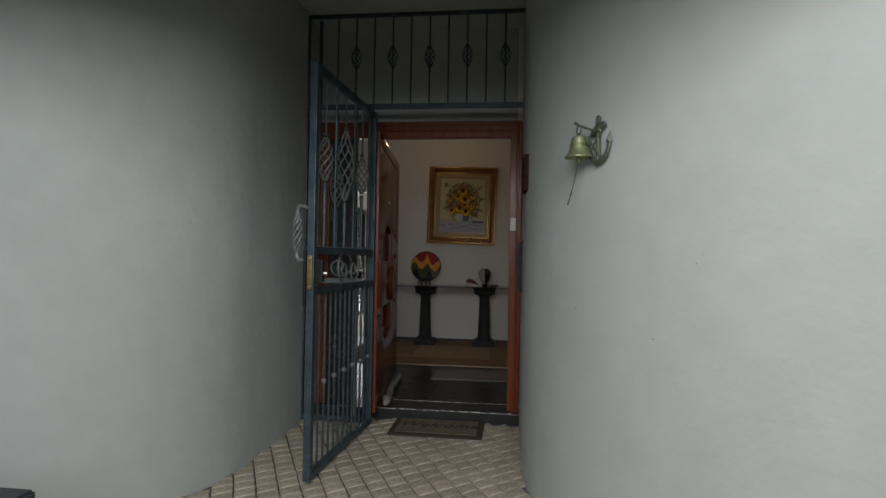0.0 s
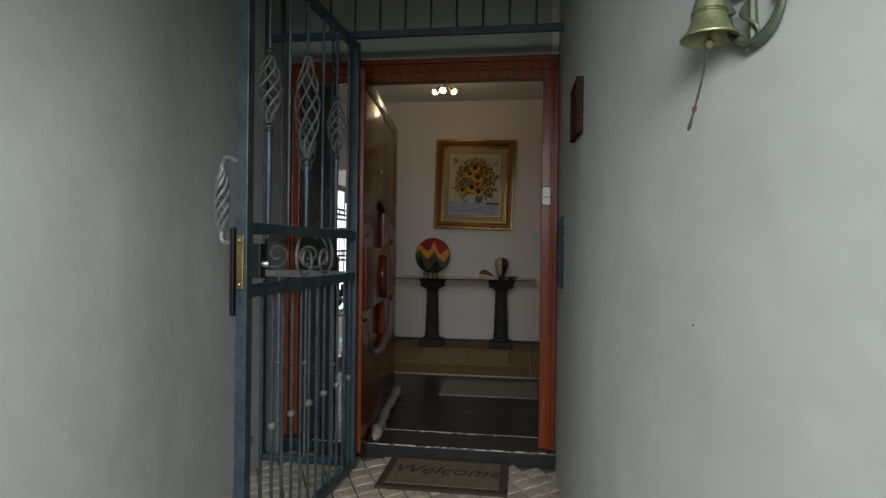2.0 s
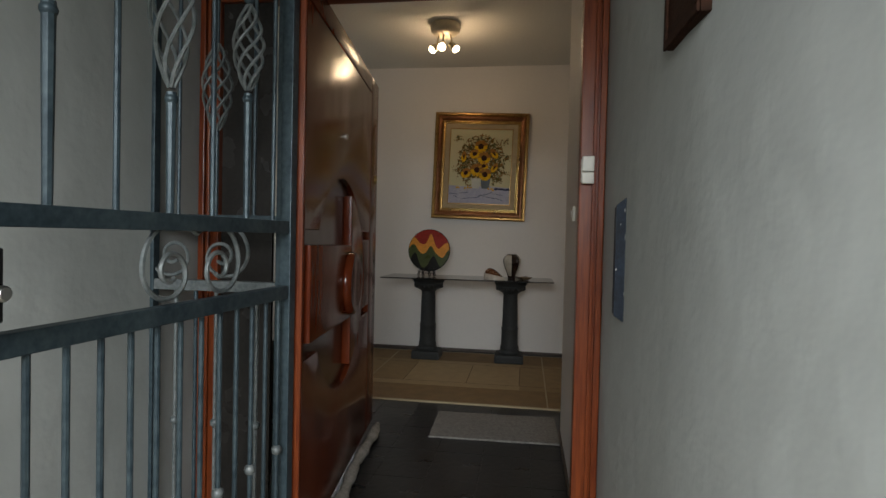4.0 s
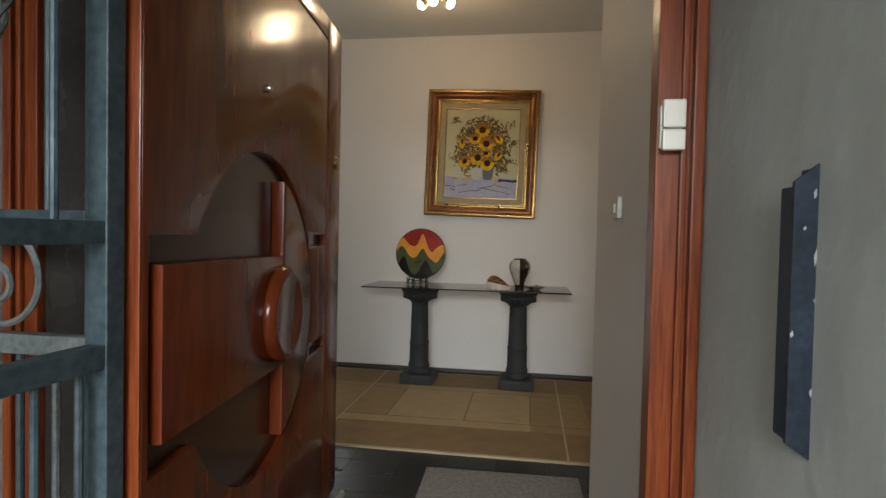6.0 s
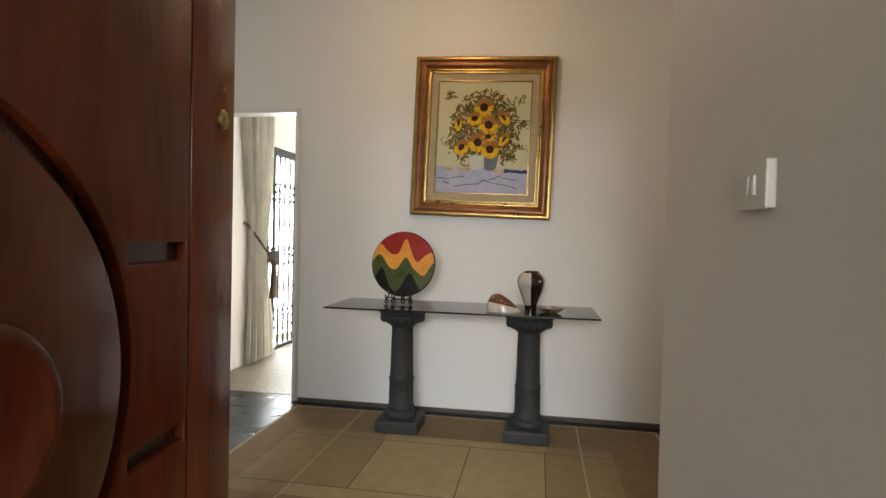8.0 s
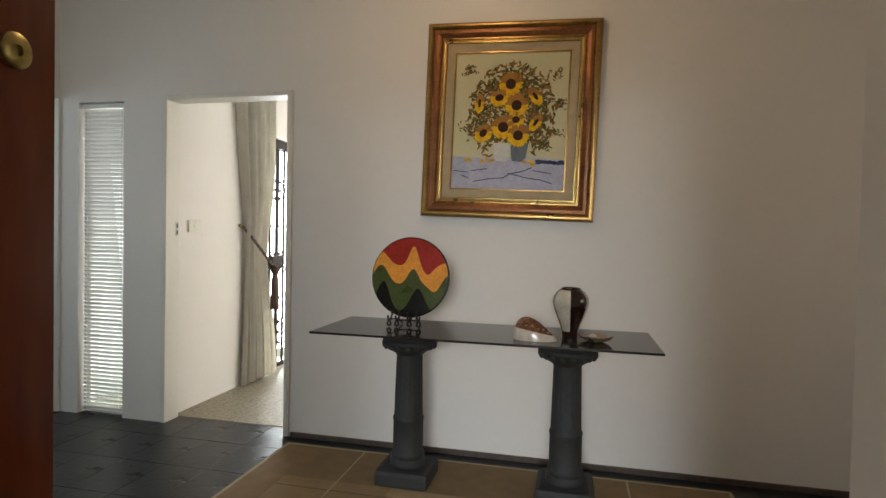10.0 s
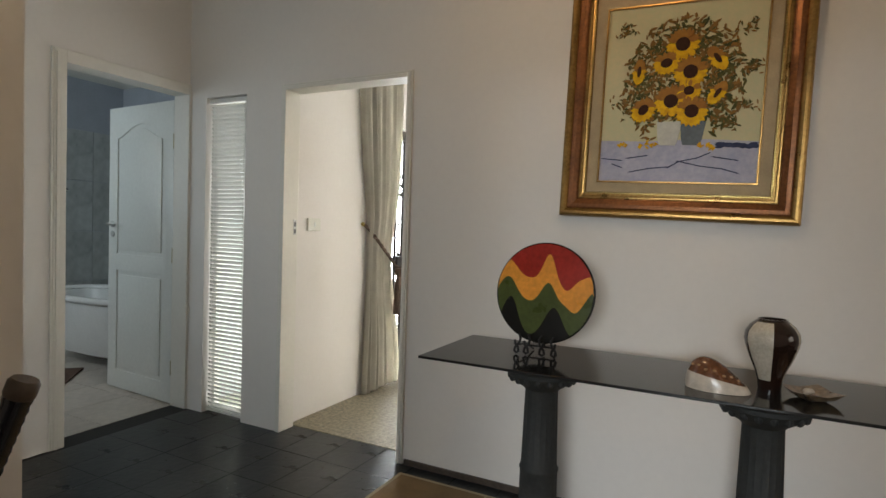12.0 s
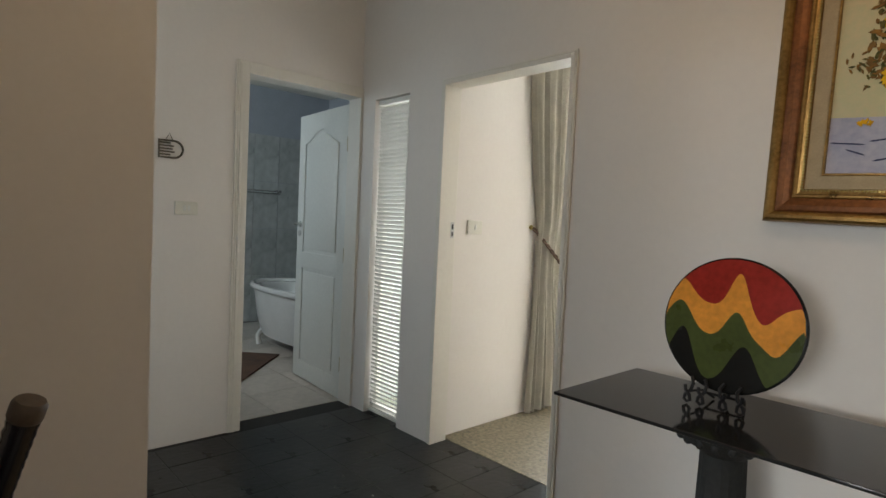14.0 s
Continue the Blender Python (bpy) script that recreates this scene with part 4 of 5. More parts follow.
for u, v in ((0.13, 0.79), (0.17, 0.785), (0.27, 0.79), (0.31, 0.785), (0.35, 0.79), (0.66, 0.80), (0.69, 0.795), (0.72, 0.80)):
    for k in range(4):
        dab(bm, u + rnd.gauss(0, 0.008), v + rnd.gauss(0, 0.008), rnd.uniform(0, 3), 0.010, 0.004, 0.0095)
tagged(part("fallen_petals", bm, PETAL, canvas, "yellow fallen petals", local=True), kind="stuff")
bm = nb()
for k in range(22):
    dab(bm, 0.76 + 0.23 * rnd.random(), 0.785 + 0.02 * rnd.random(), rnd.uniform(-0.2, 0.2), 0.018, 0.006, 0.008)
for path in ([(0.22, 0.945), (0.34, 0.925), (0.47, 0.915), (0.53, 0.885), (0.64, 0.865), (0.72, 0.835)], [(0.53, 0.885), (0.66, 0.91), (0.80, 0.925), (0.9, 0.95)], [(0.03, 0.87), (0.16, 0.88)], [(0.2, 0.865), (0.33, 0.85)], [(0.1, 0.905), (0.15, 0.92)], [(0.75, 0.86), (0.9, 0.88)]):
    for (a, b), (c, d) in zip(path, path[1:]):
        n = 5
        for k in range(n):
            f = k / n
            dab(bm, a + (c - a) * f, b + (d - b) * f, math.atan2(-(d - b) * CH, (c - a) * CW), 0.014, 0.0022, 0.0085)
tagged(part("brush_lines", bm, DARKP, canvas, "dark blue brush lines", local=True), kind="stuff")

# console table: dark glass on two cast columns
TX0, TX1, TY0, TY1, TZ = -1.125, 0.383, 6.912, 7.415, 0.765
table = thing("console_table", "dark glass console table on two black cast columns", "console table", pose(-0.37, 7.16, 0))
DGLASS = bpy.data.materials.new("smoked_glass")
DGLASS.use_nodes = True
b = DGLASS.node_tree.nodes["Principled BSDF"]
b.inputs["Base Color"].default_value = (0.018, 0.019, 0.02, 1)
b.inputs["Roughness"].default_value = 0.09
b.inputs["Specular IOR Level"].default_value = 0.6
bm = nb()
box(bm, TX0, TX1, TY0, TY1, TZ - 0.010, TZ, 0.003)
part("tabletop", bm, DGLASS, table, "smoked glass top")
for cx in (-0.745, 0.012):
    cy = 7.235
    bm = nb()
    box(bm, cx - 0.13, cx + 0.13, cy - 0.13, cy + 0.13, 0.0, 0.085, 0.022)
    ped = part("column", bm, STONE, table, "black cast stone column")
    bm = nb()
    n = 40
    K = 1.0
    prof = [(K * r, z) for r, z in [(0.084, 0.080), (0.088, 0.095), (0.086, 0.112), (0.078, 0.122), (0.082, 0.135), (0.080, 0.148), (0.074, 0.160), (0.073, 0.30), (0.076, 0.305), (0.076, 0.318), (0.070, 0.325), (0.066, 0.50), (0.063, 0.635), (0.066, 0.645), (0.064, 0.655)]]
    rings = []
    for r, z in prof:
        flute = 0.0035 if 0.16 < z < 0.64 else 0.0
        rings.append([bm.verts.new((cx + (r - flute * (k % 2)) * math.cos(2 * math.pi * k / n), cy + (r - flute * (k % 2)) * math.sin(2 * math.pi * k / n), z)) for k in range(n)])
    for p, q in zip(rings, rings[1:]):
        for k in range(n):
            bm.faces.new((p[k], p[(k + 1) % n], q[(k + 1) % n], q[k]))
    part("shaft", bm, STONE, ped, smooth=True)
    bm = nb()
    lathe(bm, [(0.066, 0.625), (0.080, 0.638), (0.104, 0.652), (0.124, 0.668), (0.136, 0.686), (0.131, 0.698), (0.141, 0.710), (0.150, 0.728), (0.150, TZ - 0.0105)], (cx, cy, 0), 32)
    for k in range(18):
        a = 2 * math.pi * k / 18
        ball(bm, (cx + 0.122 * math.cos(a), cy + 0.122 * math.sin(a), 0.674), 0.014, 8, (1, 1, 1.3))
    part("capital", bm, STONE, ped, smooth=True)

# round lacquered disc on a wrought stand
DCX, DCY, DCZ, DR = -0.746, 7.20, 1.003, 0.196
RED = material("red_lacquer", (0.33, 0.022, 0.014), 0.3, vary=0.15, scale=8, bump=0.03, coat=0.05, spec=0.25)
ORANGE = material("orange_lacquer", (0.78, 0.32, 0.045), 0.3, vary=0.12, scale=8, bump=0.03, coat=0.05, spec=0.25)
GREEN = material("green_lacquer", (0.065, 0.085, 0.022), 0.3, vary=0.15, scale=8, bump=0.03, coat=0.05, spec=0.25)
BLACK = material("black_lacquer", (0.010, 0.010, 0.009), 0.25, vary=0.1, bump=0.03, coat=0.05, spec=0.25)
disc = thing("decorative_disc", "round lacquered disc with red, orange, green and black waves", "ornament", pose(DCX, DCY, TZ, -7, 0, 0))
bm = nb()
LZ = DCZ - TZ
lathe(bm, [(DR - 0.006, -0.002), (DR, 0.001), (DR, 0.006), (DR - 0.006, 0.009)], (0, 0, LZ), 64, Matrix.Rotation(radians(90), 3, "X"))
part("rim", bm, BLACK, disc, smooth=True, local=True)


def wave(k, x):
    """Heights of the three wavy bands across the disc, in radii."""
    s = x
    def hump(c, w):
        return math.exp(-((s - c) / w) ** 2)
    if k == 0:
        return 0.27 + 0.50 * hump(0.07, 0.16) + 0.36 * hump(-0.78, 0.26) - 0.20 * hump(0.45, 0.17) + 0.10 * hump(0.95, 0.25)
    if k == 1:
        return -0.20 + 0.40 * hump(0.08, 0.19) + 0.48 * hump(-0.76, 0.26) - 0.16 * hump(0.64, 0.17) + 0.30 * hump(1.02, 0.22)
    return -0.88 + 0.60 * hump(0.22, 0.25) + 0.76 * hump(-0.68, 0.24)


cols = [RED, ORANGE, GREEN, BLACK]
names = ["red_band", "orange_band", "green_band", "black_band"]
NS = 72
for k in range(4):
    bm = nb()
    for i in range(NS):
        quad = []
        for s in (-0.97 + 1.94 * i / NS, -0.97 + 1.94 * (i + 1) / NS):
            e = math.sqrt(max(0.0, 0.97 ** 2 - s * s))
            hi = e if k == 0 else min(e, max(-e, wave(k - 1, s)))
            lo = -e if k == 3 else min(e, max(-e, wave(k, s)))
            quad.append((s, lo, max(hi, lo)))
        (s0, l0, h0), (s1, l1, h1) = quad
        if h0 - l0 < 1e-4 and h1 - l1 < 1e-4:
            continue
        vs = [bm.verts.new((s * DR, -0.0125, LZ + z * DR)) for s, z in ((s0, l0), (s1, l1), (s1, h1), (s0, h0))]
        bm.faces.new(vs)
    bmesh.ops.remove_doubles(bm, verts=bm.verts, dist=1e-5)
    bmesh.ops.dissolve_degenerate(bm, dist=1e-6, edges=bm.edges)
    part(names[k], bm, cols[k], disc, names[k].split("_")[0] + " lacquered wave", local=True)
stand = thing("plate_stand", "black wrought iron plate stand with curled feet", "plate stand", pose(DCX, DCY, TZ))
for i, ox in enumerate((-0.080, -0.042, 0.018, 0.064)):
    bm = nb()
    s = 1 if ox > 0 else -1
    pts = [(-0.004 * s, -0.030, 0.078), (-0.015 * s, -0.040, 0.062), (-0.010 * s, -0.046, 0.042), (0.009 * s, -0.046, 0.026), (0.013 * s, -0.046, 0.012), (0.002 * s, -0.047, 0.006), (-0.010 * s, -0.048, 0.012), (-0.007 * s, -0.050, 0.028), (0.006 * s, -0.052, 0.042), (0.008 * s, -0.052, 0.056)]
    tube(bm, [(DCX + ox + p[0] * 0.8, DCY + p[1], TZ + p[2]) for p in pts], 0.005, 8)
    if i in (0, 3):
        tube(bm, [(DCX + ox, DCY - 0.045, TZ + 0.036), (DCX + ox * 0.8, DCY + 0.02, TZ + 0.032), (DCX + ox * 0.6, DCY + 0.065, TZ + 0.005)], 0.0035, 8)
    part("curled_foot", bm, BLACKIRON, stand, smooth=True)
bm = nb()
tube(bm, [(DCX - 0.055, DCY + 0.03, TZ + 0.024), (DCX + 0.045, DCY + 0.03, TZ + 0.024)], 0.004, 8)
tube(bm, [(DCX, DCY + 0.045, TZ + 0.02), (DCX, DCY + 0.06, TZ + 0.16)], 0.005, 8)
part("crossbar", bm, BLACKIRON, stand, smooth=True)

# vase, shell and small dish
VCX, VCY = 0.018, 7.16
GLAZE_D = material("dark_brown_glaze", (0.022, 0.010, 0.007), 0.12, vary=0.2, scale=10, bump=0.03, coat=0.6)
GLAZE_L = material("cream_glaze", (0.52, 0.47, 0.38), 0.2, vary=0.12, scale=20, fine=120, bump=0.05, coat=0.5)
vase = thing("vase", "glazed vase with cream and dark brown upright stripes", "vase", pose(VCX, VCY, TZ))
prof = [(0.033, 0.0), (0.034, 0.01), (0.036, 0.030), (0.046, 0.062), (0.063, 0.100), (0.075, 0.135), (0.080, 0.158), (0.077, 0.180), (0.065, 0.200), (0.050, 0.213), (0.042, 0.219), (0.043, 0.222), (0.038, 0.222), (0.037, 0.20)]
for nm, mat, dark in (("dark_stripes", GLAZE_D, 1), ("cream_stripes", GLAZE_L, 0)):
    bm = nb()
    n = 48
    for (r0, z0), (r1, z1) in zip(prof, prof[1:]):
        for k in range(n):
            is_dark = ((k + 4) // 8) % 2 == 1 or z0 > 0.205 or z0 < 0.03
            if is_dark != bool(dark):
                continue
            a0, a1 = 2 * math.pi * k / n, 2 * math.pi * (k + 1) / n
            bm.faces.new([bm.verts.new((VCX + r * math.cos(a), VCY + r * math.sin(a), TZ + z)) for r, z, a in ((r0, z0, a0), (r0, z0, a1), (r1, z1, a1), (r1, z1, a0))])
    bmesh.ops.remove_doubles(bm, verts=bm.verts, dist=1e-5)
    part(nm, bm, mat, vase, smooth=True)
SHELL_O = material("tortoise_shell_brown", (0.20, 0.075, 0.03), 0.25, vary=0.5, scale=30, fine=90, bump=0.2, color2=(0.05, 0.02, 0.012), coat=0.5)
DISH_SPOT = material("tan_shell_spot", (0.36, 0.20, 0.09), 0.3, vary=0.2, bump=0.05, coat=0.4)
SHELL_W = material("pale_shell", (0.55, 0.48, 0.40), 0.3, vary=0.12, scale=20, bump=0.1, coat=0.4)
SX0, SY0 = -0.128, 7.045
sh = thing("sea_shell", "large glossy brown cowrie shell with a pale belly", "shell", pose(SX0, SY0, TZ))


def shell_at(a, th):
    """A low dome, higher towards one end, on the angle round it and the angle up."""
    x, y = math.cos(a) * math.cos(th), math.sin(a) * math.cos(th)
    h = 0.092 * math.sin(th) * (1.0 - 0.42 * x - 0.12 * x * x)
    return SX0 + 0.093 * x - 0.012 * math.sin(th), SY0 + 0.056 * y, TZ + 0.001 + h


for nm, mat, lo, hi in (("belly", SHELL_W, 0.0, 27), ("back", SHELL_O, 27, 90)):
    bm = nb()
    n, mrows = 32, 9
    rows = [[bm.verts.new(shell_at(2 * math.pi * k / n, radians(min(89.5, lo + (hi - lo) * j / mrows)))) for k in range(n)] for j in range(mrows + 1)]
    for p, q in zip(rows, rows[1:]):
        for k in range(n):
            bm.faces.new((p[k], p[(k + 1) % n], q[(k + 1) % n], q[k]))
    bm.faces.new(rows[0][::-1] if lo == 0 else rows[-1])
    part(nm, bm, mat, sh, smooth=True)
for k in range(7):
    bm = nb()
    ball(bm, shell_at(radians(205 + 21 * k), radians(40 + 4 * (k % 2))), 0.0045, 8, (1.3, 0.6, 0.9))
    part("spot", bm, DISH_SPOT, sh, "tan spot", smooth=True)
DISH = material("mottled_dish_glaze", (0.34, 0.24, 0.14), 0.3, vary=0.4, scale=30, bump=0.1, color2=(0.08, 0.05, 0.03), coat=0.4)
ds = thing("small_dish", "small square mottled pottery dish", "dish", pose(0.125, 7.09, TZ))
bm = nb()
rows = []
for s, z in ((0.030, 0.0), (0.050, 0.006), (0.072, 0.022), (0.069, 0.022), (0.045, 0.010), (0.02, 0.008)):
    row = []
    for k in range(16):
        a = 2 * math.pi * k / 16
        d = s / max(abs(math.cos(a)), abs(math.sin(a))) ** 0.9 * 0.84
        lift = 1.0 + 0.35 * abs(math.sin(2 * a)) ** 3
        row.append(bm.verts.new((0.125 + d * math.cos(a + 0.5), 7.09 + d * math.sin(a + 0.5), TZ + 0.001 + z * lift)))
    rows.append(row)
for p, q in zip(rows, rows[1:]):
    for k in range(16):
        bm.faces.new((p[k], p[(k + 1) % 16], q[(k + 1) % 16], q[k]))
bm.faces.new(rows[0][::-1])
bm.faces.new(rows[-1])
part("bowl", bm, DISH, ds, smooth=True)
bm = nb()
ball(bm, (0.115, 7.09, TZ + 0.022), 0.013, 10, (1.3, 1, 0.8))
part("pebble", bm, SHELL_W, ds, "pale pebble in the dish", smooth=True)

# woven carpet with a panelled pattern
CARP = material("brown_carpet", (0.235, 0.15, 0.068), 0.95, vary=0.12, scale=12, fine=320, bump=0.5)
CARP_L = material("light_brown_carpet", (0.37, 0.27, 0.145), 0.95, vary=0.10, scale=12, fine=320, bump=0.5)
CARP_M = material("mid_brown_carpet", (0.28, 0.195, 0.095), 0.95, vary=0.10, scale=12, fine=320, bump=0.5)
CARP_D = material("dark_carpet_line", (0.12, 0.075, 0.035), 0.95, vary=0.1, fine=320, bump=0.5)
CARP_E = material("pale_carpet_edge", (0.40, 0.33, 0.21), 0.95, vary=0.1, fine=320, bump=0.5)
cp = thing("carpet", "brown woven carpet with lighter panels and a pale edge", "carpet", pose(-0.365, 6.7, 0))
X0, X1, Y0, Y1 = -1.53, 0.79, 5.845, 7.495
xs = [X0, X0 + 0.018, -1.33, -1.062, -1.054, -0.785, -0.779, -0.293, -0.287, 0.112, 0.118, 0.305, 0.315, 0.475, X1 - 0.018, X1]
ys = [Y0, Y0 + 0.02, 6.255, 6.370, 6.377, 7.0, 7.007, 7.10, Y1 - 0.018, Y1]
bm = nb()
vg = {}
for i, x in enumerate(xs):
    for j, y in enumerate(ys):
        vg[i, j] = bm.verts.new((x, y, 0.011 + 0.0015 * noise.noise((x * 3, y * 3, 0))))
for i in range(len(xs) - 1):
    for j in range(len(ys) - 1):
        x, y = (xs[i] + xs[i + 1]) / 2, (ys[j] + ys[j + 1]) / 2
        f = bm.faces.new((vg[i, j], vg[i + 1, j], vg[i + 1, j + 1], vg[i, j + 1]))
        k = 0
        if -1.33 < x < 0.475 and 6.255 < y < 7.10:
            k = 2
        if -0.785 < x < 0.118 and 6.255 < y < 7.10 or -1.062 < x < 0.118 and 6.255 < y < 6.37:
            k = 1
        if (xs[i + 1] - xs[i] < 0.0065 and 6.37 < y < 7.0 or ys[j + 1] - ys[j] < 0.0075) and k:
            k = 3
        if 0.007 < xs[i + 1] - xs[i] < 0.011:
            k = 4
        if i in (0, len(xs) - 2) or j in (0, len(ys) - 2):
            k = 4
        f.material_index = k
r = bmesh.ops.extrude_face_region(bm, geom=bm.faces[:])
for v in r["geom"]:
    if isinstance(v, bmesh.types.BMVert):
        v.co.z = 0.0005
part("woven_field", bm, [CARP, CARP_L, CARP_M, CARP_D, CARP_E], cp)

RUG = material("grey_flecked_pile", (0.27, 0.255, 0.235), 0.98, vary=0.5, scale=60, fine=240, bump=1.0, color2=(0.12, 0.11, 0.10), bump_dist=0.006)
bm = nb()
box(bm, -0.38, 0.349, 5.20, 5.66, 0.0005, 0.012, 0.004)
bm.transform(Matrix.Translation((0, 5.4, 0)) @ Matrix.Rotation(radians(1.5), 4, "Z") @ Matrix.Translation((-0.0, -5.4, 0)))
solo("bath_rug", bm, RUG, "small grey flecked rug on the slate floor", "rug")

# ceiling spotlight cluster
LAMPW = material("cream_lamp_metal", (0.6, 0.52, 0.38), 0.35, metal=0.2, vary=0.05, bump=0.03)
BULB = glow("warm_bulb", (1.0, 0.78, 0.45), 22)
lp = thing("ceiling_spotlight", "cream three-way ceiling spotlight switched on", "ceiling light", pose(-0.53, 6.5, CEIL_Z))
LX, LY = -0.53, 6.5
bm = nb()
lathe(bm, [(0.115, CEIL_Z - 0.0005), (0.12, CEIL_Z - 0.03), (0.112, CEIL_Z - 0.06), (0.085, CEIL_Z - 0.085), (0.04, CEIL_Z - 0.095), (0.012, CEIL_Z - 0.098)], (LX, LY, 0), 32)
part("base", bm, LAMPW, lp, smooth=True)
for a in (-95, -28, 208):
    ca, sa = math.cos(radians(a)), math.sin(radians(a))
    d = Vector((ca * 0.75, sa * 0.75, -0.66)).normalized()
    c = Vector((LX + ca * 0.075, LY + sa * 0.075, CEIL_Z - 0.185))
    q = d.to_track_quat("Z", "Y").to_matrix()
    bm = nb()
    lathe(bm, [(0.012, -0.035), (0.022, -0.03), (0.026, 0.0), (0.034, 0.04), (0.031, 0.04), (0.024, 0.005)], c, 18, q)
    head = part("spot_head", bm, LAMPW, lp, smooth=True)
    bm = nb()
    lathe(bm, [(0.030, 0.030), (0.030, 0.044), (0.019, 0.057), (0.001, 0.061)], c, 18, q)
    part("bulb", bm, BULB, head, "glowing warm bulb", smooth=True)
    bm = nb()
    tube(bm, [Vector((LX + ca * 0.05, LY + sa * 0.05, CEIL_Z - 0.085)), Vector((LX + ca * 0.065, LY + sa * 0.065, CEIL_Z - 0.145)), c - d * 0.02], 0.006, 8)
    part("arm", bm, LAMPW, lp, smooth=True)

# two swords in a stand
LACQ = material("black_lacquer_wrap", (0.012, 0.011, 0.014), 0.2, vary=0.2, fine=80, bump=0.1, coat=0.5)
CAPB = material("brown_pommel", (0.10, 0.07, 0.045), 0.5, vary=0.2, bump=0.1)
st = solo("sword_stand", lathe(nb(), [(0.12, 0.0), (0.13, 0.02), (0.10, 0.05), (0.095, 0.40), (0.11, 0.44), (0.10, 0.44), (0.085, 0.40), (0.085, 0.05), (0.001, 0.04)], (-1.375, 5.425, 0), 28), STONE, "dark cylindrical stand holding two swords", "stand", smooth=True)


def sword(m):
    s = thing("sword", "ornamental sword with a black wrapped handle", "sword", m, group="swords in the stand")
    bm = nb()
    n = 30
    pts = [(0, 0, 0.72 + 0.27 * i / n) for i in range(n + 1)]
    tube(bm, pts, [0.0205 + (0.0022 if i % 2 else 0.0) + 0.002 * abs(i / n - 0.5) for i in range(n + 1)], 12)
    part("grip", bm, LACQ, s, "black wrapped grip", smooth=True, local=True)
    bm = nb()
    lathe(bm, [(0.023, 0.985), (0.025, 0.99), (0.025, 1.012), (0.021, 1.018), (0.001, 1.018)], (0, 0, 0), 14)
    part("pommel", bm, CAPB, s, "brown pommel", smooth=True, local=True)
    bm = nb()
    lathe(bm, [(0.022, 0.69), (0.035, 0.695), (0.035, 0.703), (0.022, 0.71)], (0, 0, 0), 20)
    part("guard", bm, BRASS, s, "brass guard", smooth=True, local=True)
    bm = nb()
    tube(bm, [(0, 0, 0.05), (0, 0, 0.70)], [0.011, 0.017], 10)
    part("scabbard", bm, LACQ, s, smooth=True, local=True)
    return s


foot, head_p = Vector((-1.42, 5.395, 0.0)), Vector((-1.155, 5.655, 1.045))
q = (head_p - foot).to_track_quat("Z", "Y").to_matrix().to_4x4()
sw1 = sword(Matrix.Translation(foot) @ q)
copy_thing(sw1, Matrix.Translation((-1.40, 5.345, 0.0)) @ (Vector((0.10, 0.12, 1.0))).to_track_quat("Z", "Y").to_matrix().to_4x4())

# ---- doorway, narrow window, bathroom, far room ----
def frame_bars(parent, bars, mat=CREAM, name="frame_bar"):
    for b in bars:
        bm = nb()
        box(bm, *b, 0.004)
        part(name, bm, mat, parent)


d2 = thing("door_2", "cream painted steel frame of an open doorway", "door frame", pose(-2.03, WY, 0), kind="structure")
frame_bars(d2, [(DX0, DX0 + 0.022, WY - 0.012, WY + 0.115, 0, DZ), (DX1 - 0.022, DX1, WY - 0.012, WY + 0.115, 0, DZ), (DX0 + 0.022, DX1 - 0.022, WY - 0.012, WY + 0.115, DZ - 0.022, DZ), (DX0 - 0.012, DX0 - 0.0005, WY - 0.010, WY - 0.0005, 0, DZ + 0.012), (DX1 + 0.0005, DX1 + 0.012, WY - 0.010, WY - 0.0005, 0, DZ + 0.012), (DX0 - 0.0, DX1 + 0.0, WY - 0.010, WY - 0.0005, DZ + 0.0005, DZ + 0.012)])
bm = nb()
box(bm, DX0 + 0.022, DX0 + 0.0245, WY + 0.075, WY + 0.10, 1.17, 1.26, 0.001)
part("strike_plate", bm, STEEL, d2, "steel strike plate")
bm = nb()
box(bm, DX0 + 0.0245, DX0 + 0.0255, WY + 0.081, WY + 0.094, 1.18, 1.205)
box(bm, DX0 + 0.0245, DX0 + 0.0255, WY + 0.081, WY + 0.094, 1.22, 1.248)
part("keep_hole", bm, BLACKIRON, d2)

# narrow window with a venetian blind
w1 = thing("window_1", "narrow full-height window behind a venetian blind", "window", pose(-2.93, WY + 0.12, 0), kind="structure")
frame_bars(w1, [(BX0, BX0 + 0.03, WY + 0.075, WY + 0.115, 0, BZ), (BX1 - 0.03, BX1, WY + 0.075, WY + 0.115, 0, BZ), (BX0 + 0.03, BX1 - 0.03, WY + 0.075, WY + 0.115, 0, 0.04), (BX0 + 0.03, BX1 - 0.03, WY + 0.075, WY + 0.115, BZ - 0.04, BZ)], CREAM, "window_frame")
PANE = glass("clear_pane", (0.95, 0.97, 0.97))
bm = nb()
box(bm, BX0 + 0.03, BX1 - 0.03, WY + 0.092, WY + 0.097, 0.04, BZ - 0.04)
p = part("pane", bm, PANE, w1)
p.visible_shadow = False
blind = thing("venetian_blind", "closed white venetian blind in a narrow window", "blind", pose(-2.93, WY + 0.05, 0))
SLAT = material("white_slat", (0.78, 0.77, 0.72), 0.45, vary=0.04, bump=0.03)
nt = SLAT.node_tree
tl, mx = nt.nodes.new("ShaderNodeBsdfTranslucent"), nt.nodes.new("ShaderNodeMixShader")
tl.inputs["Color"].default_value = (0.85, 0.85, 0.82, 1)
mx.inputs[0].default_value = 0.15
nt.links.new(nt.nodes["Principled BSDF"].outputs[0], mx.inputs[1])
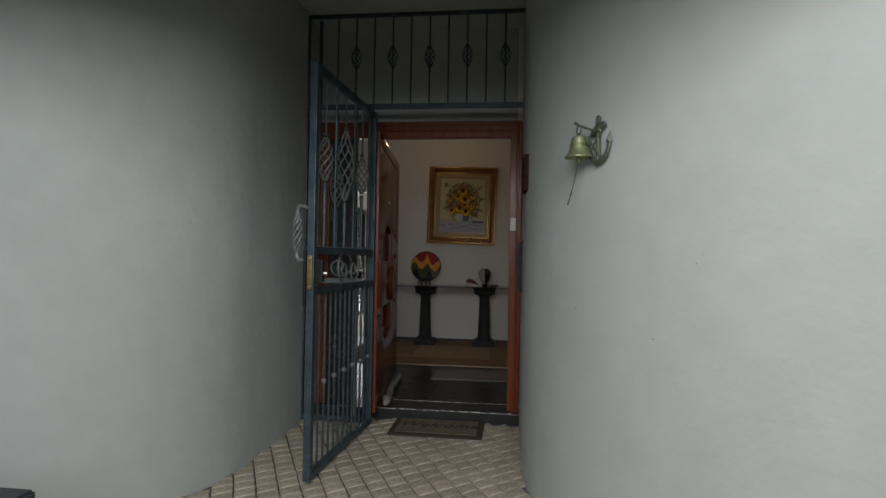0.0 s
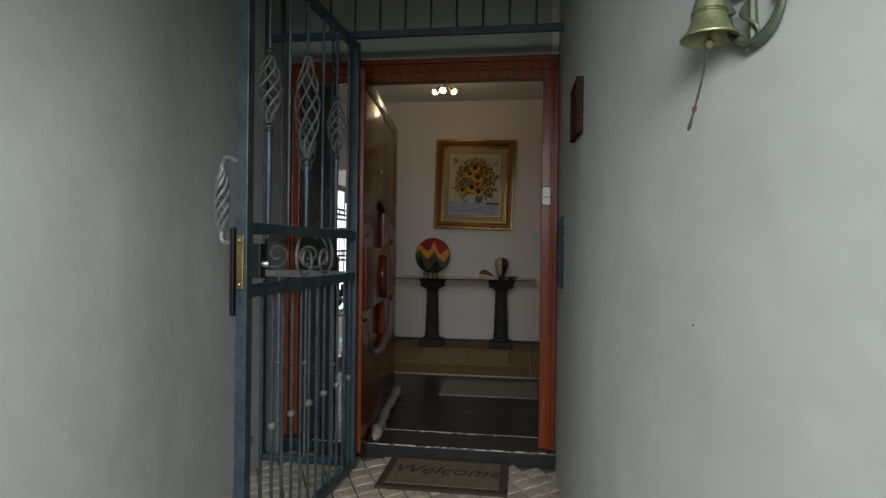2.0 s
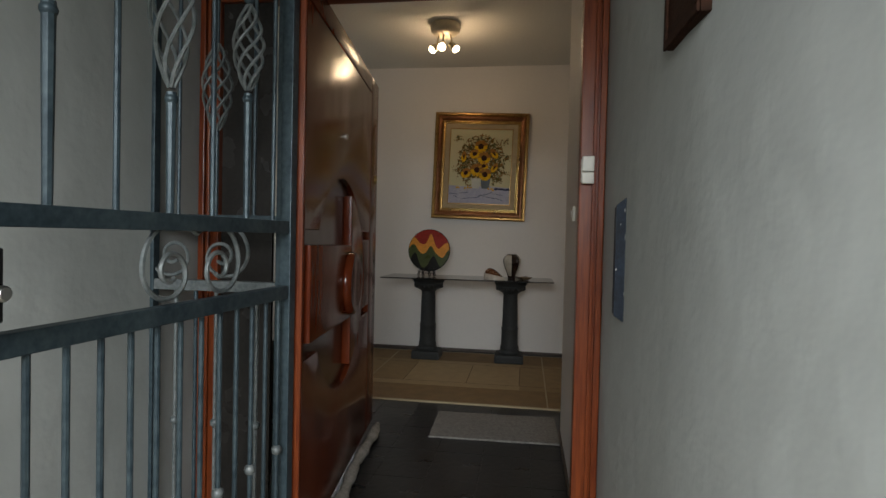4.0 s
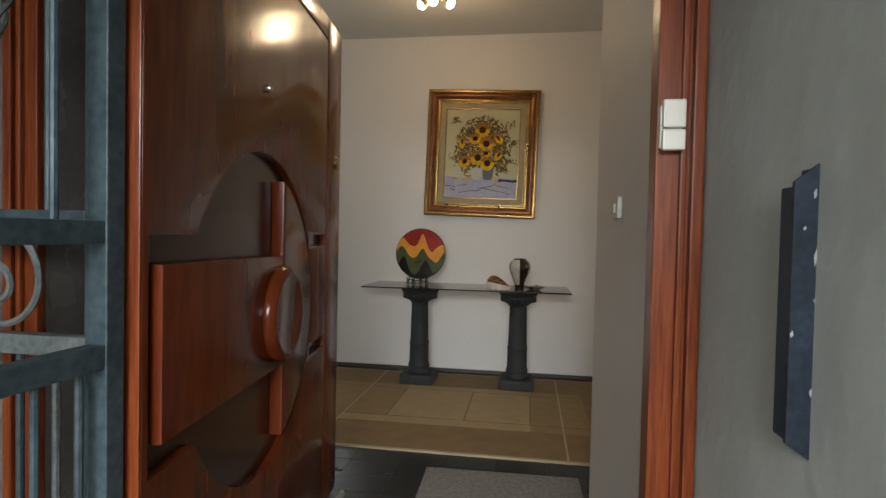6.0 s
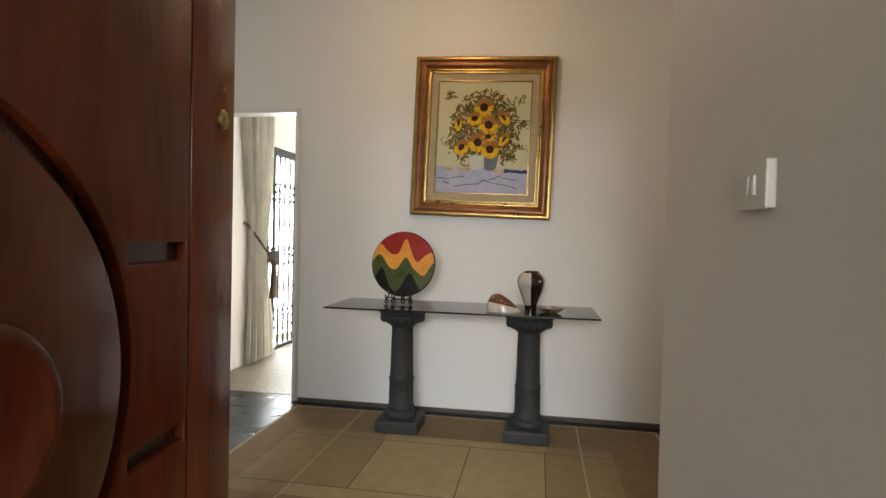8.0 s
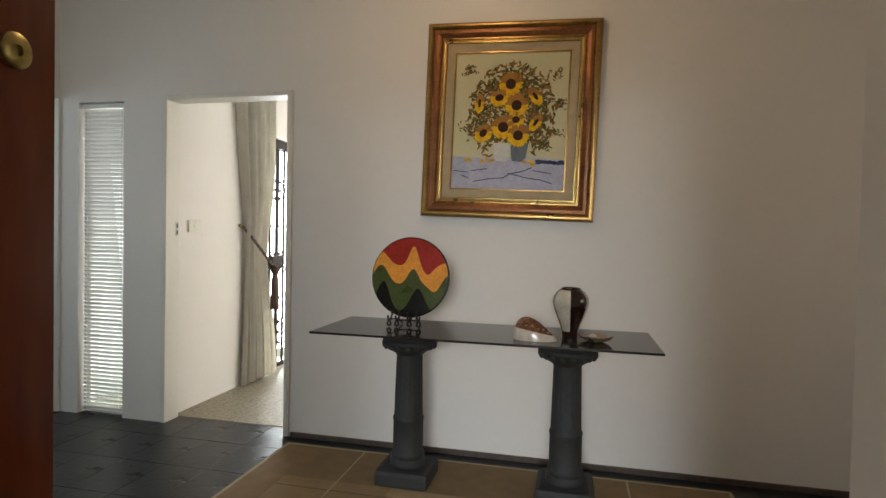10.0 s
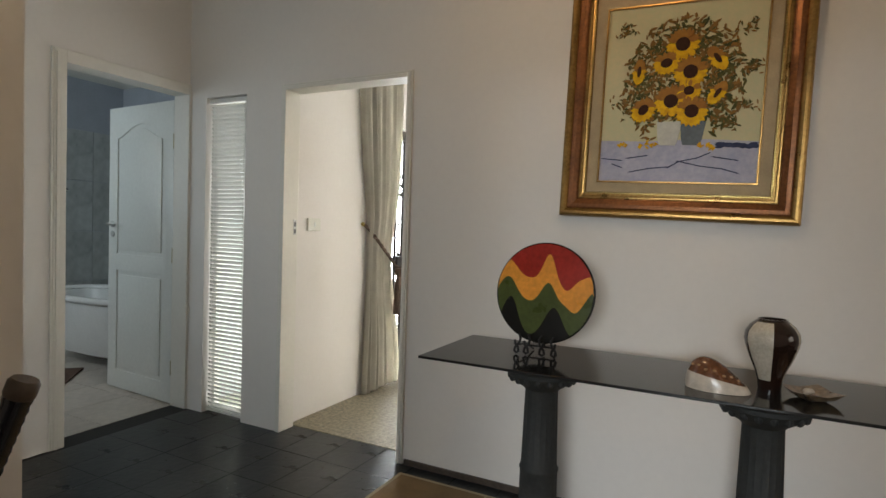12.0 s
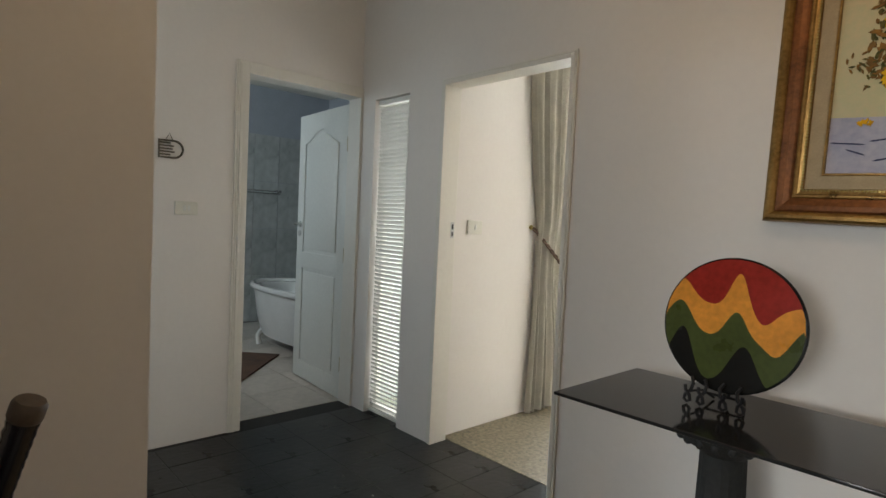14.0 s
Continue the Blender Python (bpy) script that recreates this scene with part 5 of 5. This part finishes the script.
nt.links.new(tl.outputs[0], mx.inputs[2])
nt.links.new(mx.outputs[0], nt.nodes["Material Output"].inputs[0])
bm = nb()
box(bm, BX0 + 0.006, BX1 - 0.006, WY + 0.02, WY + 0.055, BZ - 0.035, BZ - 0.006, 0.003)
part("head_rail", bm, SLAT, blind)
bm = nb()
box(bm, BX0 + 0.008, BX1 - 0.008, WY + 0.025, WY + 0.05, 0.012, 0.026, 0.003)
part("bottom_rail", bm, SLAT, blind)
bm = nb()
prof = [(-0.0145, -0.0028), (-0.007, 0.0022), (0.0, 0.0040), (0.007, 0.0022), (0.0145, -0.0028)]
lo = [bm.verts.new((BX0 + 0.008, a, z)) for a, z in prof]
hi = [bm.verts.new((BX1 - 0.008, a, z)) for a, z in prof]
lo2 = [bm.verts.new((BX0 + 0.008, a, z - 0.0008)) for a, z in prof]
hi2 = [bm.verts.new((BX1 - 0.008, a, z - 0.0008)) for a, z in prof]
for i in range(4):
    bm.faces.new((lo[i], lo[i + 1], hi[i + 1], hi[i]))
    bm.faces.new((lo2[i + 1], lo2[i], hi2[i], hi2[i + 1]))
bm.faces.new((lo[0], hi[0], hi2[0], lo2[0]))
bm.faces.new((lo[4], lo2[4], hi2[4], hi[4]))
me = bpy.data.meshes.new("slat")
bm.to_mesh(me)
bm.free()
me.materials.append(SLAT)
for i in range(74):
    z = 0.038 + i * 0.0262
    ob = new("slat", me)
    ob.parent = blind
    ob.matrix_local = Matrix.Translation((-(-2.93), -0.0125, z)) @ Matrix.Rotation(radians(-52 + 2.0 * math.sin(i * 1.7)), 4, "X")
for x in (BX0 + 0.05, BX1 - 0.05):
    bm = nb()
    tube(bm, [(x, WY + 0.022, 0.02), (x, WY + 0.022, BZ - 0.03)], 0.0009, 5)
    part("cord", bm, SLAT, blind)
bm = nb()
tube(bm, [(BX1 - 0.022, WY + 0.014, 0.52), (BX1 - 0.022, WY + 0.014, BZ - 0.03)], 0.003, 6)
part("wand", bm, SLAT, blind, "plastic tilt wand")

# bathroom door frame and panelled door
d3 = thing("door_3", "cream painted frame of the bathroom doorway", "door frame", pose(HX, 7.2, 0), kind="structure")
FW = 0.065
frame_bars(d3, [(HX - 0.13, HX + 0.012, HY0, HY0 + FW, 0, HZ), (HX - 0.13, HX + 0.012, HY1 - FW, HY1 - 0.0, 0, HZ), (HX - 0.13, HX + 0.012, HY0 + FW, HY1 - FW, HZ - FW, HZ)])
frame_bars(d3, [(HX + 0.0005, HX + 0.012, HY0 - 0.012, HY0 - 0.0005, 0, HZ), (HX + 0.012, HX + 0.018, HY0 + 0.012, HY0 + 0.03, 0, HZ - 0.02)], CREAM, "frame_lip")
bdoor = thing("bathroom_door", "open white moulded panel door with a steel lever", "door", pose(-4.148, 7.68, 0, 0, 0, -94))
BW, BT, BH = 0.76, 0.04, 2.02
bm = nb()
box(bm, -BT / 2, BT / 2 - 0.006, 0, BW, 0.008, BH, 0.002)
part("leaf", bm, WHITE, bdoor, local=True)
ST = 0.105


def arch_top(y0, y1, z0, z1, rise, n=14):
    pts = [(y0, z0), (y1, z0), (y1, z1)]
    for i in range(1, n):
        f = i / n
        pts.append((y1 + (y0 - y1) * f, z1 + rise * math.sin(math.pi * f) ** 1.5))
    pts.append((y0, z1))
    return pts


up = arch_top(ST, BW - ST, 0.98, 1.80, 0.09)
low = [(ST, 0.14), (BW - ST, 0.14), (BW - ST, 0.86), (ST, 0.86)]
plate("moulded_face", [[(0.0, 0.008), (BW, 0.008), (BW, BH), (0.0, BH)], up, low], BT / 2 - 0.006, BT / 2 + 0.004, WHITE, bdoor, bevel=0.003)


def shrink(pts, d):
    cy = sum(p[0] for p in pts) / len(pts)
    ys0, ys1, zs0, zs1 = min(p[0] for p in pts), max(p[0] for p in pts), min(p[1] for p in pts), max(p[1] for p in pts)
    return [(cy + (p[0] - cy) * (1 - 2 * d / (ys1 - ys0)), (zs0 + zs1) / 2 + (p[1] - (zs0 + zs1) / 2) * (1 - 2 * d / (zs1 - zs0))) for p in pts]


for o in (up, low):
    plate("panel", [shrink(o, 0.028)], BT / 2 - 0.006, BT / 2 + 0.003, WHITE, bdoor, bevel=0.004)
bm = nb()
lathe(bm, [(0.024, 0.0), (0.024, 0.006), (0.010, 0.010), (0.010, 0.045)], (BT / 2 + 0.004, 0.055, 1.19), 18, Matrix.Rotation(radians(90), 3, "Y"))
tube(bm, [(BT / 2 + 0.047, 0.055, 1.19), (BT / 2 + 0.05, 0.09, 1.19), (BT / 2 + 0.046, 0.155, 1.188)], 0.008, 8)
part("lever_handle", bm, STEEL, bdoor, "steel lever handle", smooth=True, local=True)
bm = nb()
lathe(bm, [(0.022, 0.0), (0.022, 0.006), (0.001, 0.007)], (BT / 2 + 0.004, 0.055, 1.12), 18, Matrix.Rotation(radians(90), 3, "Y"))
part("keyhole_cover", bm, STEEL, bdoor, "round steel keyhole cover", smooth=True, local=True)
for z in (0.25, 1.0, 1.75):
    bm = nb()
    tube(bm, [(BT / 2 + 0.004, BW + 0.006, z - 0.05), (BT / 2 + 0.004, BW + 0.006, z + 0.05)], 0.006, 8)
    part("hinge", bm, BRASS, bdoor, "dull brass hinge", smooth=True, local=True)

# freestanding bath
ENAMEL = material("bath_enamel", (0.72, 0.72, 0.70), 0.15, vary=0.03, bump=0.02, coat=0.5)
tub = thing("bathtub", "white freestanding roll-top bathtub on feet", "bathtub", pose(-5.55, 8.5, 0))


def oval(bm, ring):
    rows = []
    n = 36
    for a, b, z in ring:
        rows.append([bm.verts.new((-5.62 + a * math.copysign(abs(math.cos(t)) ** 0.8, math.cos(t)), 8.56 + b * math.copysign(abs(math.sin(t)) ** 0.8, math.sin(t)), z)) for t in [2 * math.pi * k / n for k in range(n)]])
    for p, q in zip(rows, rows[1:]):
        for k in range(n):
            bm.faces.new((p[k], p[(k + 1) % n], q[(k + 1) % n], q[k]))
    return rows


bm = nb()
rows = oval(bm, [(0.22, 0.52, 0.085), (0.28, 0.60, 0.12), (0.32, 0.66, 0.25), (0.345, 0.70, 0.45), (0.36, 0.715, 0.56), (0.36, 0.72, 0.57), (0.30, 0.66, 0.57), (0.28, 0.62, 0.40), (0.22, 0.54, 0.22), (0.15, 0.45, 0.20)])
bm.faces.new(rows[0][::-1])
bm.faces.new(rows[-1])
part("shell", bm, ENAMEL, tub, smooth=True)
bm = nb()
n = 40
tube(bm, [(-5.62 + 0.365 * math.copysign(abs(math.cos(t)) ** 0.8, math.cos(t)), 8.56 + 0.728 * math.copysign(abs(math.sin(t)) ** 0.8, math.sin(t)), 0.575) for t in [2 * math.pi * k / n for k in range(n)]], 0.028, 10, True)
part("rolled_rim", bm, ENAMEL, tub, smooth=True)
for dx, dy in ((-0.2, -0.42), (0.2, -0.42), (-0.2, 0.42), (0.2, 0.42)):
    bm = nb()
    tube(bm, [(-5.62 + dx, 8.56 + dy, 0.17), (-5.62 + dx * 1.25, 8.56 + dy * 1.1, 0.09), (-5.62 + dx * 1.2, 8.56 + dy * 1.08, 0.0)], [0.03, 0.022, 0.03], 10)
    part("foot", bm, ENAMEL, tub, smooth=True)
tub.matrix_world = pose(-4.80, 8.12, 0, 0, 0, 90) @ Matrix.Translation((0.07, -0.06, 0))

CHROME = material("chrome", (0.7, 0.7, 0.7), 0.12, metal=1.0, vary=0.02, bump=0)
tr = thing("towel_rail", "double chrome towel rail on the tiled wall", "towel rail", pose(-6.25, 8.2, 1.5))
for z, o in ((1.515, 0.09), (1.49, 0.06)):
    bm = nb()
    tube(bm, [(-6.33 + o, 7.95, z), (-6.33 + o, 8.55, z)], 0.007, 8)
    part("rail", bm, CHROME, tr, smooth=True)
for y in (7.97, 8.53):
    bm = nb()
    tube(bm, [(-6.33, y, 1.50), (-6.23, y, 1.515)], 0.012, 10)
    ball(bm, (-6.325, y, 1.51), 0.03, 10, (0.4, 1, 1))
    part("bracket", bm, CHROME, tr, smooth=True)
BMAT = material("brown_bath_mat", (0.10, 0.055, 0.035), 0.95, vary=0.3, fine=200, bump=0.9)
bm = nb()
box(bm, -0.42, 0.42, -0.29, 0.29, 0.0005, 0.015, 0.005)
bm.transform(pose(-4.64, 7.33, 0, 0, 0, 135))
solo("bath_mat", bm, BMAT, "brown bath mat on the tiled bathroom floor", "bath mat")

# curtain, tieback, trellis gate and glazed door of the far room
CURT = material("cream_linen_curtain", (0.68, 0.64, 0.54), 0.9, vary=0.08, scale=8, fine=160, bump=0.3)
cu = thing("curtain", "cream linen curtain held open by a rope tieback", "curtain", pose(-2.36, 8.65, 0))
bm = nb()
NZ, NU = 40, 130
grid = []
for j in range(NZ + 1):
    z = 0.02 + 2.36 * j / NZ
    pinch = math.exp(-((z - 1.0) / 0.42) ** 2)
    left = 8.335 + 0.13 * min(1, max(0, (2.3 - z) / 1.0)) ** 1.5 - 0.03 * max(0, 1 - z / 0.9)
    wide = 8.885 - 0.11 * pinch + 0.05 * max(0, 1 - z / 0.7) - left
    row = []
    for i in range(NU + 1):
        f = i / NU
        ph = 2 * math.pi * 8 * f + 0.5 * math.sin(3 * f + 0.8 * z)
        amp = 0.030 * (1 - 0.35 * pinch) * (0.75 + 0.4 * math.sin(5.1 * f + 1.3))
        y = left + wide * f + 0.012 * math.sin(ph * 0.5 + z)
        x = -2.435 + 0.02 * f * (1 - 0.3 * pinch) + amp * math.sin(ph)
        row.append(bm.verts.new((x, y, z)))
    grid.append(row)
for a, b in zip(grid, grid[1:]):
    for i in range(NU):
        bm.faces.new((a[i], a[i + 1], b[i + 1], b[i]))
r = bmesh.ops.solidify(bm, geom=bm.faces[:], thickness=0.003)
part("cloth", bm, CURT, cu, smooth=True)
ROPEB = material("brown_tieback_rope", (0.13, 0.085, 0.06), 0.85, vary=0.3, fine=150, bump=0.6)
tb = thing("curtain_tieback", "brown twisted rope tieback with a tassel", "tieback", pose(-2.47, 8.43, 1.25))
for ph in (0, math.pi):
    bm = nb()
    pts = []
    for i in range(60):
        f = i / 59
        c = Vector((-2.465 + 0.10 * f ** 0.5, 8.45 + 0.33 * f, 1.25 - 0.33 * f ** 0.95))
        pts.append(c + Vector((0.006 * math.cos(30 * f + ph), 0.004 * math.sin(30 * f + ph), 0.006 * math.sin(30 * f + ph))))
    tube(bm, pts, 0.0075, 6)
    part("rope", bm, ROPEB, tb, smooth=True)
bm = nb()
tx, ty = -2.355, 8.785
lathe(bm, [(0.012, 0.935), (0.030, 0.92), (0.036, 0.885), (0.020, 0.855), (0.024, 0.84), (0.030, 0.81), (0.038, 0.57), (0.001, 0.565)], (tx, ty, 0), 16)
part("tassel", bm, ROPEB, tb, "brown rope tassel", smooth=True)
bm = nb()
ball(bm, (-2.465, 8.45, 1.25), 0.016, 10)
part("hook", bm, BRASS, tb, smooth=True)

gw = thing("window_2", "dark framed glazed sliding door to the garden", "glazed door", pose(RX, 9.9, 0), kind="structure")
DK = material("dark_bronze_frame", (0.028, 0.022, 0.018), 0.4, metal=0.4, vary=0.2, bump=0.05)
frame_bars(gw, [(RX - 0.11, RX - 0.04, 8.86, 8.92, 0.0, 2.02), (RX - 0.11, RX - 0.04, 10.84, 10.9, 0.0, 2.02), (RX - 0.11, RX - 0.04, 8.92, 10.84, 1.96, 2.02), (RX - 0.11, RX - 0.04, 8.92, 10.84, 0.0, 0.04), (RX - 0.10, RX - 0.05, 9.86, 9.92, 0.04, 1.96)], DK, "window_frame")
for y0, y1 in ((8.92, 9.86), (9.92, 10.84)):
    bm = nb()
    box(bm, RX - 0.078, RX - 0.073, y0, y1, 0.04, 1.96)
    p = part("pane", bm, PANE, gw)
    p.visible_shadow = False
tg = thing("trellis_gate", "dark folding trellis security gate across the glazed door", "security gate", pose(RX, 9.6, 0))
gx = RX - 0.012
frame_bars(tg, [(gx - 0.012, gx + 0.012, 8.9, 10.84, 0.03, 0.06), (gx - 0.012, gx + 0.012, 8.9, 10.84, 1.93, 1.965)], DK, "track")
ys_g = [8.93 + 0.115 * i for i in range(16)]
for i, y in enumerate(ys_g):
    bm = nb()
    w = 0.022 if i in (1, 5, 9) else 0.009
    box(bm, gx - 0.008, gx + 0.008, y - w, y + w, 0.06, 1.93, 0.002)
    part("upright", bm, DK, tg)
for z0, z1 in ((0.19, 0.46), (0.84, 1.05), (1.46, 1.68)):
    bm = nb()
    for i in range(15):
        for k in range(3):
            za, zb = z0 + (z1 - z0) * k / 3, z0 + (z1 - z0) * (k + 1) / 3
            for s in (0, 1):
                p, q = (ys_g[i], za if s else zb), (ys_g[i + 1], zb if s else za)
                tube(bm, [(gx, p[0], p[1]), (gx, q[0], q[1])], 0.006, 5)
            ball(bm, (gx, (ys_g[i] + ys_g[i + 1]) / 2, (za + zb) / 2), 0.013, 8)
    part("lattice", bm, DK, tg)
bm = nb()
box(bm, gx - 0.02, gx + 0.03, 8.93, 9.09, 0.89, 1.0, 0.004)
part("lock_box", bm, DK, tg, "dark steel lock box")
for z in (0.63, 1.26):
    bm = nb()
    tube(bm, [(gx, 8.93, z), (gx, 10.7, z)], 0.004, 5)
    for y in ys_g:
        ball(bm, (gx, y + 0.05, z), 0.013, 8)
    part("lattice", bm, DK, tg)

# garden outside the far room
GRASS = material("pale_dry_lawn", (0.34, 0.34, 0.24), 0.95, vary=0.25, scale=2, fine=40, bump=0.5)
bm = nb()
box(bm, -40, RX - 0.125, WY + 0.2, 60, -0.3, -0.02)
structure("ground_garden", bm, GRASS, "pale sunlit garden ground", "ground")

# ---- pieces of floors and walls, last ----
def tile_mesh(name, pts, h, bevel, mat):
    """A low prism with a chamfered top, about its own centre."""
    me = bpy.data.meshes.new(name)
    n = len(pts)
    cx, cy = sum(p[0] for p in pts) / n, sum(p[1] for p in pts) / n
    vs, fs = [], []
    for f, z in ((1.0, 0.0), (1.0, h - bevel), (None, h)):
        for p in pts:
            if f is None:
                d = math.hypot(p[0] - cx, p[1] - cy)
                k = (d - bevel * 1.4) / d
                vs.append((cx + (p[0] - cx) * k, cy + (p[1] - cy) * k, z))
            else:
                vs.append((p[0], p[1], z))
    for r in (0, n):
        for i in range(n):
            fs.append((r + i, r + (i + 1) % n, r + n + (i + 1) % n, r + n + i))
    fs.append(tuple(range(2 * n, 3 * n)))
    me.from_pydata(vs, [], fs)
    me.materials.append(mat)
    return me


def piece(name, me, parent, m):
    ob = new(name, me)
    ob.parent = parent
    ob.matrix_local = m
    return ob


prnd = random.Random(3)
# porch pavers, laid on the slant
A, B = Vector((0.455, -0.89)).normalized() * 0.0885, Vector((0.76, 0.65)).normalized() * 0.107
gap = 0.93
shape = [tuple((A * s + B * t) * 0.5 * gap) for s, t in ((-1, -1), (1, -1), (1, 1), (-1, 1))]
meshes = []
for k in range(5):
    meshes.append(tile_mesh("paver", [(p[0] + prnd.uniform(-.0025, .0025), p[1] + prnd.uniform(-.0025, .0025)) for p in shape], 0.012, 0.004, PAVER))
origin = Vector((-0.36, 2.92))
far_v, far_f = [], []
count = 0
for i in range(-40, 60):
    for j in range(-40, 40):
        c = origin + A * i + B * j
        if not (-1.6 < c.x < 0.9 and -0.45 < c.y < 3.995):
            continue
        dl, dr = math.hypot(c.x - LEFT[0], c.y - LEFT[1]), math.hypot(c.x - RIGHT[0], c.y - RIGHT[1])
        if (c.y > LEFT[1] and c.x < LEFT[0] + LEFT[2] - 0.03) or dl < LEFT[2] - 0.02 or (c.y > RIGHT[1] and c.x > RIGHT[0] - RIGHT[2] + 0.03) or dr < RIGHT[2] - 0.02:
            continue
        m = Matrix.Translation((c.x, c.y, PAVE_Z - 0.012 + prnd.uniform(-0.0015, 0.0015))) @ Matrix.Rotation(prnd.uniform(-0.03, 0.03), 4, "Z") @ Matrix.Rotation(prnd.uniform(-0.012, 0.012), 4, "X")
        if c.y > 2.3 and count < 300:
            piece("paver", meshes[prnd.randrange(5)], pavement, m)
            count += 1
        else:
            me = meshes[prnd.randrange(5)]
            o = len(far_v)
            far_v += [tuple(m @ v.co) for v in me.vertices]
            far_f += [tuple(o + k for k in p.vertices) for p in me.polygons]
me = bpy.data.meshes.new("pavers")
me.from_pydata(far_v, [], far_f)
me.materials.append(PAVER)
ob = new("pavers", me)
ob.parent = pavement
ob["kind"] = "stuff"

# slate tiles
SX, SY = 0.2435, 0.345
me_s = [tile_mesh("slate_tile", [(prnd.uniform(-.0005, .0005) + sx * (SX - 0.003) / 2, prnd.uniform(-.0005, .0005) + sy * (SY - 0.003) / 2) for sx, sy in ((-1, -1), (1, -1), (1, 1), (-1, 1))], 0.008, 0.0012, SLATE) for _ in range(5)]
for i in range(-14, 9):
    for j in range(0, 12):
        x, y = -0.055 + SX * (i + 0.5), 4.315 + SY * (j + 0.5) - SY
        if x < -3.30 or x > 2.0 or y > WY + 0.1 or y < 4.25:
            continue
        if y < 6.0 and (x < -2.0 or x > 0.4):
            continue
        piece("slate_tile", me_s[prnd.randrange(5)], floor, Matrix.Translation((x, y, -0.008 + prnd.uniform(-.0008, .0008))))

# bathroom floor and wall tiles
T = 0.42
me_b = tile_mesh("floor_tile", [(sx * (T - 0.005) / 2, sy * (T - 0.005) / 2) for sx, sy in ((-1, -1), (1, -1), (1, 1), (-1, 1))], 0.004, 0.001, BFLOOR)
for i in range(7):
    for j in range(8):
        piece("floor_tile", me_b, bath_floor, Matrix.Translation((HX - 0.135 - T * (i + 0.5), 6.04 + T * (j + 0.5) - 0.15, -0.004)))
bath_wall = bpy.data.objects["wall_bathroom_far"]
TW, TH = 0.30, 0.54
me_w = tile_mesh("wall_tile", [(sx * (TW - 0.005) / 2, sy * (TH - 0.005) / 2) for sx, sy in ((-1, -1), (1, -1), (1, 1), (-1, 1))], 0.010, 0.002, BTILE)
turn = Matrix(((0, 0, 1, 0), (1, 0, 0, 0), (0, 1, 0, 0), (0, 0, 0, 1)))
for i in range(10):
    for j in range(4):
        piece("wall_tile", me_w, bath_wall, Matrix.Translation((-6.35, 6.16 + TW * (i + 0.5), 0.0 + TH * (j + 0.5))) @ turn)
bath_north = bpy.data.objects["wall_bathroom_north"]
turn2 = Matrix(((1, 0, 0, 0), (0, 0, -1, 0), (0, 1, 0, 0), (0, 0, 0, 1)))
for i in range(10):
    for j in range(4):
        piece("wall_tile", me_w, bath_north, Matrix.Translation((-6.35 + TW * (i + 0.5), 9.2, TH * (j + 0.5))) @ turn2)
